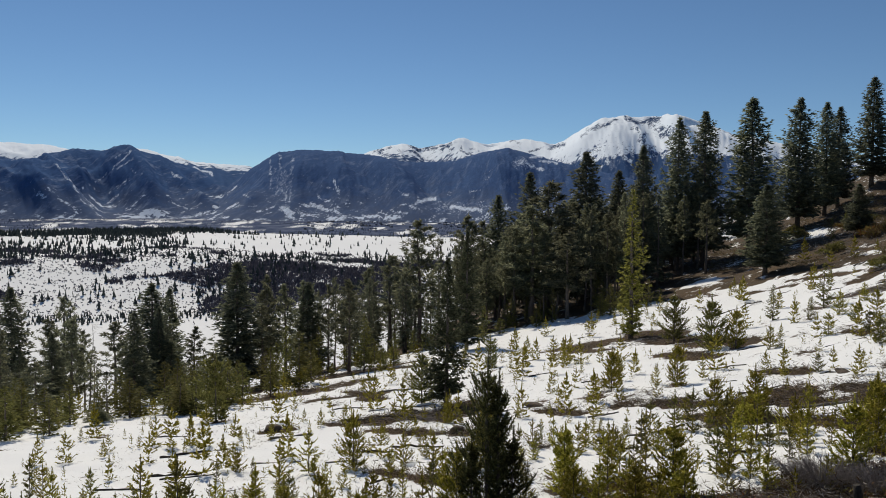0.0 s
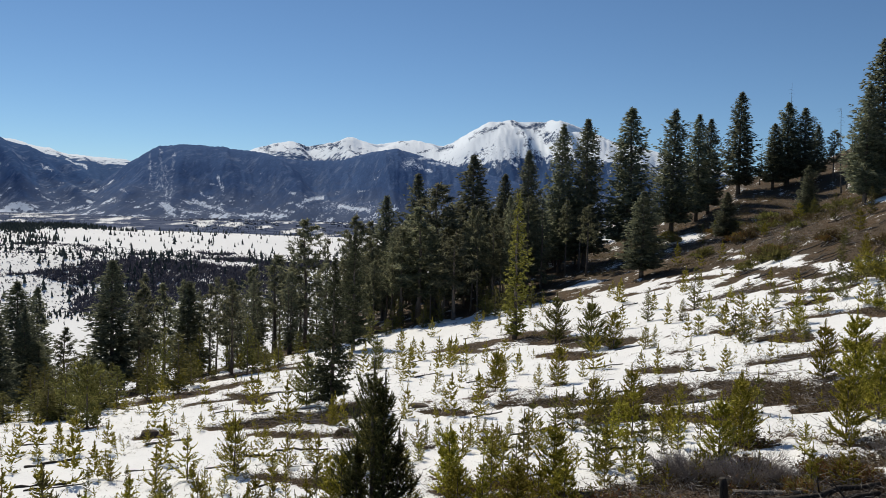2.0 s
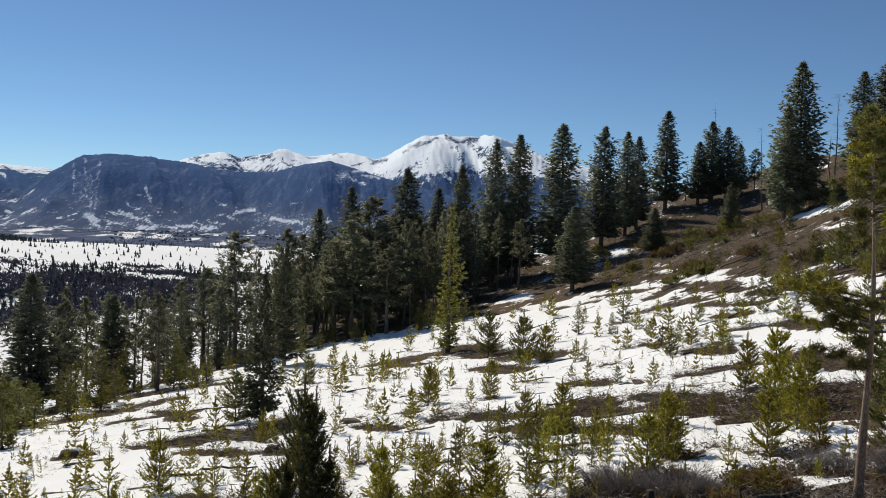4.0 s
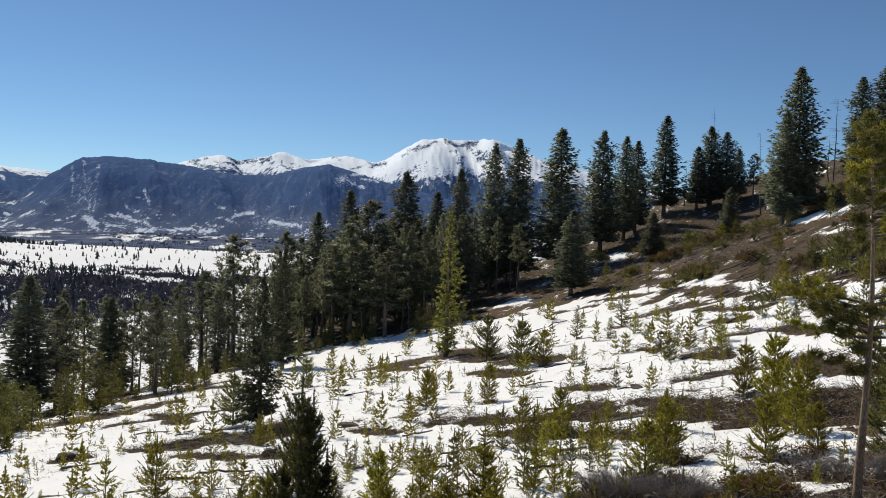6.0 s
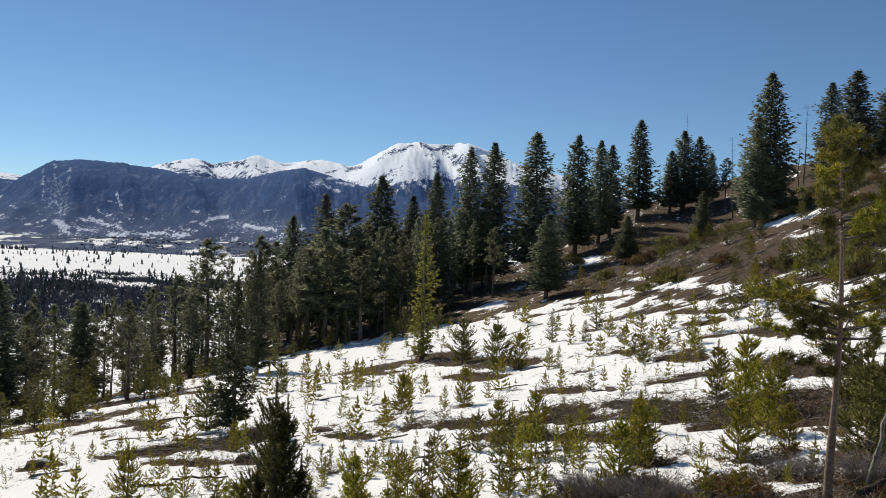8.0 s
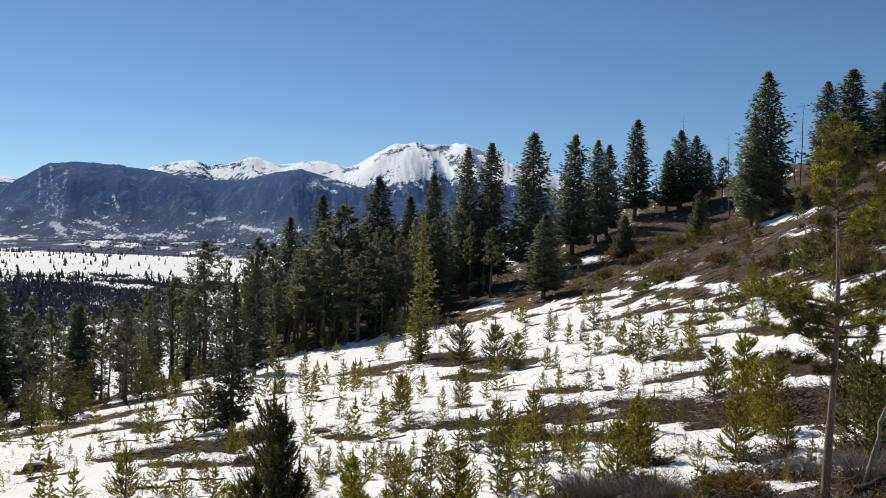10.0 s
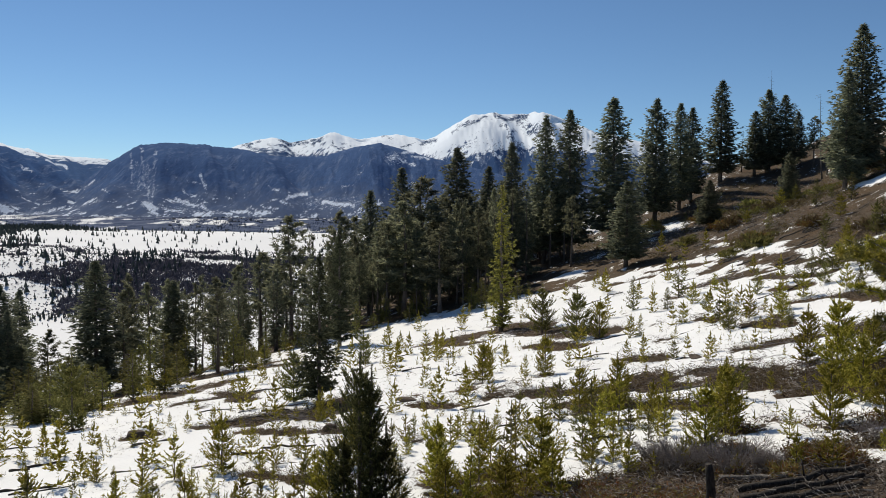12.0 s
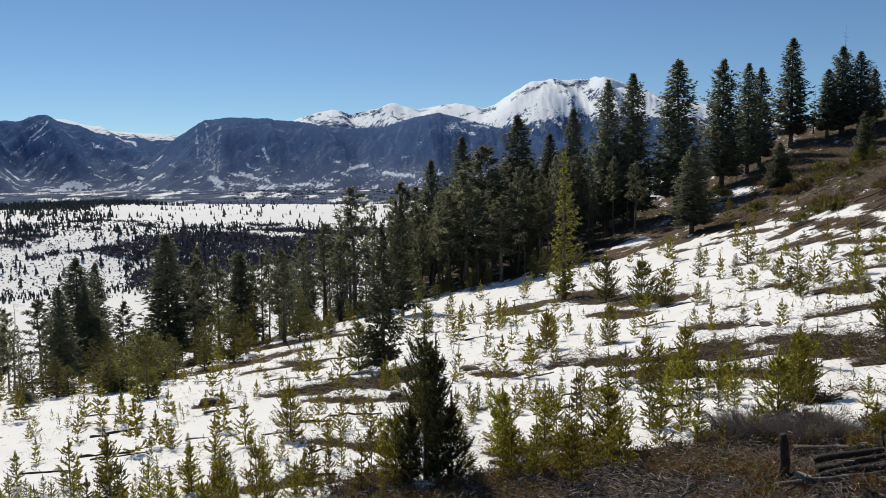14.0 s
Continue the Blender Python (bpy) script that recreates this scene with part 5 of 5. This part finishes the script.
# ---------------------------------------------------------------- dead wood
def rod(g, a, b, radius, stubs=0, sides=8, wave=0.05):
    a, b = Vector(a), Vector(b)
    n = 7
    l = (b - a).length
    pts = [a.lerp(b, i / (n - 1)) + Vector(g.normal(0, wave * l / 4, 3)) * (0 < i < n - 1) for i in range(n)]
    rods = [tube(pts, [radius * (1 - 0.35 * i / (n - 1)) * g.uniform(0.9, 1.1) for i in range(n)], sides)]
    for k in range(stubs):
        p = a.lerp(b, g.uniform(0.15, 0.9))
        d = Vector(g.normal(0, 1, 3))
        d.z = abs(d.z)
        rods.append(tube([p, p + d.normalized() * radius * g.uniform(2, 6)], [radius * 0.3, radius * 0.1], 4))
    return join(rods)


def fallen_log(g, x0, y0, x1, y1, radius, lift=0.0, material=None, label="weathered fallen log lying on the slope", stubs=3):
    a = (x0, y0, z_at(x0, y0) + radius * 0.55 + lift)
    b = (x1, y1, z_at(x1, y1) + radius * 0.55 + lift)
    ob = part("fallen_log", to_mesh(rod(g, a, b, radius, stubs), "fallen_log"), material or M_LOG)
    tagged(ob, label, "log", "fallen logs")


g = G(61)
for x0, y0, x1, y1, radius, lift in LOGS:
    fallen_log(g, x0, y0, x1, y1, radius, lift, M_DEAD if radius < 0.05 else M_LOG, "charred grey log beside the path" if math.hypot(x0, y0) < 13 else "dark fallen log lying in the snow", 3)
for k in range(250):
    up = k >= 70
    az = radians(rng.uniform(8, 29) if up else rng.uniform(-40, 26))
    r = rng.uniform(36, 95) if up else 13 * math.exp(rng.uniform(0, 1.5))
    x, y = r * math.sin(az), r * math.cos(az)
    if up and x < 13 or not up and r < 15 and x > 0:
        continue
    a = rng.normal(0.1, 0.5)
    l = rng.uniform(0.4, 1.6) * (1.5 if up else 1)
    fallen_log(g, x, y, x + l * math.cos(a), y + l * math.sin(a), rng.uniform(0.022, 0.055) if up else rng.uniform(0.018, 0.045), 0, M_DEAD if up or k % 3 == 0 else M_LOG,
               "pale dead log lying on brown soil" if up else "dark fallen log lying in the snow", 2)


BRANCHES = []
for k in range(8):
    gb = G(800 + k)
    l = 0.35 + 0.06 * k
    bend = [Vector((t * l, gb.normal(0, 0.03), gb.normal(0, 0.025))) for t in (-0.5, -0.15, 0.2, 0.5)]
    side = [bend[1], bend[1] + Vector((0.12, 0.1 * (-1) ** k, 0.05))]
    mesh = to_mesh(join([tube(bend, [0.010, 0.008, 0.006, 0.003], 5), tube(side, [0.006, 0.002], 4)]), "branch")
    mesh.materials.append((M_DEAD, M_TWIG, M_LOG, M_TWIG)[k % 4])
    BRANCHES.append(mesh)


def brush_pile(g, x, y, radius):
    """A heap of dead branches."""
    z = z_at(x, y)
    root = new("brush_pile")
    root.matrix_basis = pose(x, y, z)
    tagged(root, "low heap of dark dead branches on bare soil", "brush", "heaps of dead branches")
    for k in range(int(26 + 22 * radius)):
        a, q = g.uniform(0, 2 * math.pi), radius * math.sqrt(g.uniform(0, 1))
        px, py = q * math.cos(a), q * math.sin(a)
        h = (0.22 if radius > 0.7 else 0.09) * (1 - q / radius) + 0.03
        ob = part("branch", BRANCHES[k % 8], None, root)
        ob.matrix_basis = pose(px, py, z_at(x + px, y + py) - z + h * g.uniform(0.1, 1.0), g.normal(0, 20), g.normal(0, 10), g.normal(8, 45)) @ Matrix.Diagonal((*[g.uniform(0.8, 1.5) * (1 if radius > 0.7 else 0.6)] * 3, 1))


for x, y, radius in BRUSH:
    brush_pile(g, x, y, radius)


STEMS = []
for k in range(10):
    gb = G(820 + k)
    lean = Vector((gb.uniform(0.15, 1.1), gb.normal(0, 0.12), gb.uniform(0.75, 1.0)))
    pts = [lean * t + Vector(gb.normal(0, 0.02, 3)) for t in (0, 0.35, 0.7, 1.0)]
    rods = [tube(pts, [0.012, 0.010, 0.007, 0.003], 4)]
    for q in range(6):
        p = pts[0].lerp(pts[3], gb.uniform(0.25, 0.95))
        rods.append(tube([p, p + Vector((gb.normal(0.05, 0.16), gb.normal(0, 0.16), gb.uniform(0.08, 0.4)))], [0.006, 0.003], 3))
    STEMS.append(to_mesh(join(rods), "stem"))


def willow(g, x, y, radius, height):
    """A leafless shrub: many forked stems that spread from the root."""
    z = z_at(x, y)
    root = new("shrub")
    root.matrix_basis = pose(x, y, z - 0.02)
    tagged(root, "leafless grey willow shrub at the edge of the snow", "shrub", "bare willow shrubs")
    for k in range(int(120 + 240 * radius)):
        a, q = g.uniform(0, 2 * math.pi), radius * math.sqrt(g.uniform(0, 1))
        px, py = 0.6 * q * math.cos(a), 0.6 * q * math.sin(a)
        s = height * (1 - 0.45 * (q / radius) ** 2) * g.uniform(0.6, 1.1)
        ob = part("stem", STEMS[k % 10], M_TWIG, root)
        ob.matrix_basis = pose(px, py, z_at(x + px, y + py) - z, 0, 0, math.degrees(a) + g.normal(0, 40)) @ Matrix.Diagonal((s, s, s, 1))


for x, y, radius, height in SHRUBS:
    willow(g, x, y, radius, height)


def juniper_model(seed, material, label):
    """A low spreading evergreen: a mound of upswept sprays over a few woody stems."""
    gj = G(seed)
    root = new("shrub")
    sprays = []
    for k in range(48):
        a, q = gj.uniform(0, 2 * math.pi), math.sqrt(gj.uniform(0, 1))
        wob = 0.75 + 0.25 * math.sin(2 * a + seed) + 0.2 * math.sin(3 * a + 2 * seed)
        c = np.array([q * wob * math.cos(a), q * wob * math.sin(a), 0.42 * (1 - q ** 2) * gj.uniform(0.4, 1.1) + 0.04])
        p = c + gj.normal(0, 0.07, (16, 3)) * [1, 1, 0.6]
        d = unit(gj.normal(0, 0.55, (16, 3)) + [0.7 * math.cos(a), 0.7 * math.sin(a), 0.8])
        sprays.append(blades(gj, p, d, 0.17, 0.055))
    part("crown", tri_mesh("crown", np.concatenate(sprays)), material, root)
    for k in range(6):
        a = k * 1.05 + gj.uniform(-0.3, 0.3)
        part("stem", to_mesh(tube([(0, 0, -0.05), (0.35 * math.cos(a), 0.35 * math.sin(a), 0.14), (0.75 * math.cos(a), 0.75 * math.sin(a), 0.2)], [0.03, 0.02, 0.008], 5), "stem"), M_BARK, root)
    tagged(root, label, "shrub")
    return root


def below_drift(x, y):
    """The open ground in front of the drift high on the slope."""
    return 21 < math.degrees(math.atan2(x, y)) < 24.5 and 52 < math.hypot(x, y) < 71


junipers = [juniper_model(700, M_DARK_YOUNG, "low olive juniper spreading over brown soil"), juniper_model(703, M_DARK_YOUNG, "low green juniper spreading over brown soil"),
            juniper_model(706, M_SCRUB, "low brown winter scrub bush on the slope"), juniper_model(709, M_COVER, "low reddish brown scrub bush on the slope")]
made = 0
while made < 155:
    az, r = radians(rng.uniform(6, 30)), 26 * 3.6 ** rng.uniform()
    x, y = r * math.sin(az), r * math.cos(az)
    if x < 14 - 0.3 * max(0, y - 56) or r < 34 and rng.uniform() < 0.6 or below_drift(x, y) or fbm(np.array(x / 5 + 40), np.array(y / 5), 3) < 0.47:
        continue
    s = rng.uniform(0.5, 1.5)
    m = copy_thing(junipers[(0, 2, 3, 0, 1, 2, 1, 0, 2, 3)[made % 10]], pose(x, y, z_at(x, y) - 0.03, 0, 0, rng.uniform(0, 360)) @ Matrix.Diagonal((s, s, s * rng.uniform(0.8, 1.3), 1)))
    m["group"] = "low shrubs on the slope"
    made += 1
for x, y, s in [
    (4.3, 12.5, 0.4), (4.6, 12.2, 0.55), (4.9, 12.0, 0.34), (3.42, 10.18, 0.35), (3.9, 11.9, 0.4),
]:
    m = copy_thing(junipers[3], pose(x, y, z_at(x, y) - 0.03, 0, 0, 70 * s) @ Matrix.Diagonal((s, s, s, 1)))
    m["label"] = "low rust-brown spreading shrub beside the path"
for m in junipers:
    drop(m)


def stone(x, y, size, seed):
    """A half-buried rounded stone."""
    gs = G(seed)
    bm = bmesh.new()
    bmesh.ops.create_icosphere(bm, subdivisions=3, radius=size)
    cut = [Vector(v).normalized() for v in gs.normal(size=(9, 3))]
    for v in bm.verts:
        n = v.co.normalized()
        for c in cut:
            over = n.dot(c) - 0.72
            if over > 0:
                v.co -= c * size * over * 0.9
        v.co += n * size * 0.05 * gs.normal()
        v.co.z *= 0.5
        v.co.x *= 1.35
    for f in bm.faces:
        f.smooth = True
    ob = part("stone", to_mesh(bm, "stone"), M_STONE)
    ob.matrix_basis = pose(x, y, z_at(x, y) + 0.1 * size, gs.normal(0, 8), gs.normal(0, 8), gs.uniform(0, 360))
    tagged(ob, "brown half-buried stone sticking out of the snow", "stone", "stones in the snow")


for i, (x, y, size) in enumerate([
    (-3.5, 25.94, 0.3), (-11.9, 24.42, 0.26), (1.44, 37.2, 0.24), (5.32, 24.57, 0.2), (-5.19, 22.4, 0.2),
]):
    stone(x, y, size, 40 + i)


def stump(x, y, h, radius):
    root = new("tree_stump")
    root.matrix_basis = pose(x, y, z_at(x, y) - 0.05, 3, -6, 20)
    tagged(root, "tall charred broken stump beside the log pile", "stump")
    gs = G(9)
    pts = [(0.006 * gs.normal(), 0.006 * gs.normal(), h * i / 5) for i in range(6)]
    part("trunk", to_mesh(tube(pts, [radius * k for k in (1.35, 1.1, 1.0, 0.95, 0.9, 0.72)], 11), "trunk"), M_LOG, root)
    for a in (0.5, 2.4, 4.3):
        d = Vector((math.cos(a), math.sin(a), 0))
        part("root", to_mesh(tube([Vector((0, 0, 0.12)), d * 0.12 + Vector((0, 0, 0.07)), d * 0.3], [0.05, 0.04, 0.015], 6), "root"), M_LOG, root)


stump(2.61, 10.87, 0.66, 0.062)
x, y = 2.61, 10.87
fallen_log(G(13), x + 0.1, y - 0.1, x + 0.3, y - 0.28, 0.055, 0.04, M_PALE, "short pale cut log end beside the stump", 0)
fallen_log(G(14), x + 0.75, y - 0.3, x + 1.0, y - 0.42, 0.03, 0.0, M_PALE, "short pale stick beside the log pile", 0)
x, y = 6.1, 11.41
lean_pole = part("dead_pine", to_mesh(rod(G(12), (x, y, z_at(x, y) - 0.05), (x + 0.42, y + 0.15, z_at(x, y) + 1.35), 0.035, 2), "dead_pine"), M_PALE)
tagged(lean_pole, "slim grey dead pine leaning out of the ground", "dead tree")


# ---------------------------------------------------------------- low growth and litter
def scatter(count, pick, tuft_count, length, width, up, seed, least=0.45):
    """Tufts of blades on ground that is bare enough."""
    g = G(seed)
    spots = np.zeros((0, 3))
    while len(spots) < count:
        new_spots = np.array([pick(g) for k in range(3000)])
        spots = np.concatenate([spots, new_spots[bareness(new_spots[:, 0], new_spots[:, 1]) >= least]])
    spots = np.repeat(spots[:count], tuft_count, 0)
    size = spots[:, 2]
    c = g.normal(0, 1, spots.shape) * 0.5 * size[:, None] + spots
    c[:, 2] = land(spots[:, 0], spots[:, 1]) - 0.05 + np.abs(g.normal(0, 0.3, len(c))) * size
    d = unit(g.normal(size=c.shape) * [1, 1, 0.5] + [0, 0, up])
    return blades(g, c, d, length * size, width * size)


def polar(g, a0, a1, r0, r1):
    a, r = radians(g.uniform(a0, a1)), r0 * (r1 / r0) ** g.uniform()
    return r * math.sin(a), r * math.cos(a)


def patchy(g):
    while True:
        x, y = polar(g, -16, 32, 8.5, 15.5)
        if fbm(np.array(x / 1.1 + 30), np.array(y / 1.1), 3) > 0.5:
            return x, y


def clumps(g):
    while True:
        x, y = upper(g)
        if fbm(np.array(x / 3.2 + 12), np.array(y / 3.2), 3) > 0.54:
            return x, y


def upper(g):
    while True:
        x, y = polar(g, 4, 30, 28, 104)
        if x > 18.5 - 0.5 * max(0.0, y - 56) and not below_drift(x, y):
            return x, y


tagged(part("ground_cover", tri_mesh("ground_cover", scatter(2100, lambda g: (*patchy(g), g.uniform(0.1, 0.26)), 34, 0.34, 0.11, 0.6, 1)), M_COVER),
       "low red and olive ground cover on bare soil", "ground cover", kind="stuff")
tagged(part("hillside_scrub", tri_mesh("hillside_scrub", scatter(1500, lambda g: (*clumps(g), g.uniform(0.2, 0.56)), 30, 0.34, 0.1, 0.5, 2)), M_SCRUB),
       "brown and olive scrub on the upper slope", "scrub", kind="stuff")
tagged(part("melt_scrub", tri_mesh("melt_scrub", scatter(3600, lambda g: (*polar(g, -40, 24, 13, 70), g.uniform(0.1, 0.34)), 22, 0.3, 0.06, 0.5, 5, 0.55)), M_SCRUB),
       "low brown scrub where the snow has melted", "scrub", kind="stuff")
tagged(part("twig_litter", tri_mesh("twig_litter", scatter(4200, lambda g: (*polar(g, -25, 32, 8.5, 15), g.uniform(0.16, 0.42)), 11, 0.4, 0.02, 0.14, 3, 0.6)), M_STRAW),
       "grey dead twigs littering the bare soil", "litter", kind="stuff")
tagged(part("branch_litter", tri_mesh("branch_litter", scatter(3000, lambda g: (*polar(g, -38, 30, 13, 90), g.uniform(0.25, 0.7)), 8, 0.4, 0.018, 0.08, 4)), M_STRAW),
       "dead twigs and bark on the snowmelt patches", "litter", kind="stuff")
tagged(part("slope_litter", tri_mesh("slope_litter", scatter(2600, lambda g: (*upper(g), g.uniform(0.3, 0.9)), 8, 0.6, 0.035, 0.02, 8)), M_STRAW),
       "pale dead sticks strewn over the brown upper slope", "litter", kind="stuff")
tagged(part("melt_litter", tri_mesh("melt_litter", scatter(1700, lambda g: (*polar(g, -25, 30, 15, 36), g.uniform(0.15, 0.45)), 8, 0.5, 0.035, 0.1, 9, 0.55)), M_LITTER),
       "dark sticks and bark on the melted strips", "litter", kind="stuff")
tagged(part("stick_litter", tri_mesh("stick_litter", scatter(350, lambda g: (*polar(g, -25, 30, 15, 36), g.uniform(0.2, 0.6)), 6, 0.6, 0.025, 0.12, 10, 0.55)), M_STRAW),
       "grey broken sticks on the melted strips", "litter", kind="stuff")


tagged(part("snow_litter", tri_mesh("snow_litter", scatter(5600, lambda g: (*polar(g, -40, 26, 13.5, 62), g.uniform(0.08, 0.3)), 5, 0.5, 0.05, 0.05, 6, 0.14)), M_LITTER),
       "dark twigs and bark scattered on old snow", "litter", kind="stuff")
tagged(part("soil_clods", tri_mesh("soil_clods", scatter(5600, lambda g: (*polar(g, -30, 30, 9.5, 85), g.uniform(0.08, 0.24)), 14, 0.3, 0.13, 0.2, 7, 0.5)), M_LITTER),
       "dark clods and needle litter on bare soil", "litter", kind="stuff")


# ---------------------------------------------------------------- far trees on the plateau and in the valley
def cone_trees(g, xs, ys, hs, rs):
    """Small two-tiered ragged conifers."""
    out = []
    for x, y, h, r in zip(xs, ys, hs, rs):
        z = z_at(x, y) - 0.3
        for z0, z1, k in ((0.05, 0.62, 1.0), (0.38, 1.0, 0.68)):
            a = np.sort(g.uniform(0, 2 * math.pi, 6))
            q = np.stack([x + np.cos(a) * r * k * g.uniform(0.6, 1.2, 6), y + np.sin(a) * r * k * g.uniform(0.6, 1.2, 6), z + h * (z0 + g.uniform(-0.03, 0.05, 6))], 1)
            tip = np.array([x, y, z + h * z1])
            out.append(np.stack([q, np.roll(q, -1, 0), np.repeat(tip[None], 6, 0)], 1))
    return np.concatenate(out)


def far_trees():
    g = G(91)
    xs, ys, hs = [], [], []
    bush = []
    wild = lambda x, y, s: float(fbm(np.array(x / s + 9), np.array(y / s + 4), 4))
    at = lambda az, r: (r * math.sin(radians(az)), r * math.cos(radians(az)))
    while len(xs) < 3600:                      # scattered over flank and top
        x, y = at(g.uniform(-47, 6), 470 + 760 * g.uniform() ** 0.8)
        if g.uniform() < (0.05 + 1.9 * max(0, wild(x, y, 50) - 0.5)) * (0.3 if y > 640 and x > -0.6 * y else 1):
            xs.append(x), ys.append(y), hs.append(1.6 + 5.6 * g.uniform() ** 1.6)
    for k in range(800):                       # the hem of the meadow
        x, y = at(g.uniform(-47, -12), 452 + 7 * g.normal())
        xs.append(x), ys.append(y), hs.append(g.uniform(1.2, 3.6))
    while len(xs) < 6800:                      # woods along the top
        az, r = g.uniform(-47, -17), g.uniform(930, 1180)
        x, y = at(az, r)
        if wild(x, y, 120) > 0.46 + 0.3 * float(step(-33, -22, np.array(az))):
            xs.append(x), ys.append(y), hs.append(g.uniform(2.5, 6.5))
    hs = np.array(hs)
    ob = part("far_forest", tri_mesh("far_forest", cone_trees(g, xs, ys, hs, hs * 0.27)), M_FOREST_FAR)
    tagged(ob, "scattered small dark conifers on the snowy plateau", "forest", kind="stuff")
    for k in range(16000):
        az, r = g.uniform(-47, -8), g.uniform(462, 760)
        x, y = at(az, r)
        w = wild(x, y, 45) - 0.5
        band = -0.12 + 0.5 * math.exp(-((az + 22.5) / 7) ** 2 - ((r - 575 - 90 * w) / 62) ** 2) + 0.12 * math.exp(-((az + 40.5) / 2.0) ** 2 - ((r - 610) / 18) ** 2) \
            + 0.12 * math.exp(-((az + 42) / 2.5) ** 2 - ((r - 520) / 14) ** 2) + 0.3 * math.exp(-((az + 36) / 1.6) ** 2 - ((r - 505) / 14) ** 2)
        thick = band + 1.3 * w - 0.14 * float(step(-31, -35, np.array(az))) > 0.03
        if not thick and g.uniform() > 0.55:
            continue
        h = g.uniform(1.5, 4.0) if thick else g.uniform(0.5, 1.3)
        n = 6 if thick else 3
        c = np.array([[x, y, z_at(x, y)]]) + g.normal(0, 1, (n, 3)) * [1.2, 1.2, 0.1] * (1 if thick else 0.3)
        bush.append(blades(g, c, unit(g.normal(0, 0.6, (n, 3)) + [0, 0, 1]), h, 1.4 if thick else 0.8))
    vx, vy, vh = [], [], []
    while len(vx) < 4200:
        az, r = g.uniform(-47, 2), g.uniform(1700, 2560)
        x, y = r * math.sin(radians(az)), r * math.cos(radians(az))
        if fbm(np.array(x / 90), np.array(y / 300), 4) > 0.46:
            vx.append(x), vy.append(y), vh.append(g.uniform(2.0, 4.6))
    vh = np.array(vh)
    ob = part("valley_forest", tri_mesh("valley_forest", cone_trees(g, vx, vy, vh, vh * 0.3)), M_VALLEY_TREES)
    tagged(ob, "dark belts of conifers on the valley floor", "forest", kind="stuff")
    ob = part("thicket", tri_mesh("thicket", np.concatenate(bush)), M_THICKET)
    tagged(ob, "dark leafless thicket on the plateau's flank", "thicket", kind="stuff")


far_trees()

for m in spruces + pines + forest + bushy + poles + slight + youngs + dark_youngs + saplings + slim:
    drop(m)


# ---------------------------------------------------------------- the town far down in the valley
def house_model(w, d, h, wall, roof):
    """A small gabled house with a roof that overhangs."""
    root = new("house")
    bm = bmesh.new()
    v = [bm.verts.new(p) for p in ((-w, -d, -1), (w, -d, -1), (w, d, -1), (-w, d, -1), (-w, -d, h), (w, -d, h), (w, d, h), (-w, d, h), (-w, 0, h * 1.55), (w, 0, h * 1.55))]
    for f in ((0, 1, 5, 4), (2, 3, 7, 6), (1, 2, 6, 9, 5), (3, 0, 4, 8, 7)):
        bm.faces.new([v[i] for i in f])
    part("wall", to_mesh(bm, "wall"), wall, root)
    for s in (-1, 1):
        bm = bmesh.new()
        a = [bm.verts.new((x, y * s, z)) for z0 in (0, 0.3) for x, y, z in
             ((-w - 0.5, d + 0.6, h - 0.35 + z0), (w + 0.5, d + 0.6, h - 0.35 + z0), (w + 0.5, 0, h * 1.55 + 0.05 + z0), (-w - 0.5, 0, h * 1.55 + 0.05 + z0))]
        for f in ((0, 1, 2, 3), (7, 6, 5, 4), (0, 4, 5, 1), (1, 5, 6, 2), (2, 6, 7, 3), (3, 7, 4, 0)):
            bm.faces.new([a[i] for i in f])
        bmesh.ops.recalc_face_normals(bm, faces=bm.faces)
        part("roof", to_mesh(bm, "roof"), roof, root)
    tagged(root, "small house in the distant valley town", "house", "houses of the valley town")
    return root


def plain(name, a, b):
    n = Nodes(name)
    n.color(n.mix(n.noise(0.6, 3), a, b))
    n.rough(0.8)
    return n.mat


# Siding and dark roofs are blued: the valley haze is put into them.
walls = [plain("hazy siding", (0.12, 0.12, 0.14), (0.17, 0.16, 0.17)), plain("grey siding", (0.14, 0.15, 0.18), (0.2, 0.21, 0.25))]
roofs = [plain("snowy roof", (0.75, 0.76, 0.78), (0.82, 0.82, 0.83)), plain("dark roof", (0.07, 0.085, 0.13), (0.1, 0.115, 0.16))]
houses = [house_model(3.2, 2.6, 2.4, walls[0], roofs[0]), house_model(3.6, 2.8, 2.6, walls[1], roofs[1]), house_model(4.4, 3, 2.6, walls[0], roofs[1])]
g = G(55)
for k in range(90):
    az, r = g.uniform(-24, -6), g.uniform(1950, 2480)
    x, y = r * math.sin(radians(az)), r * math.cos(radians(az))
    copy_thing(houses[k % 3], pose(x, y, z_at(x, y), 0, 0, g.uniform(0, 180)))
for m in houses:
    drop(m)
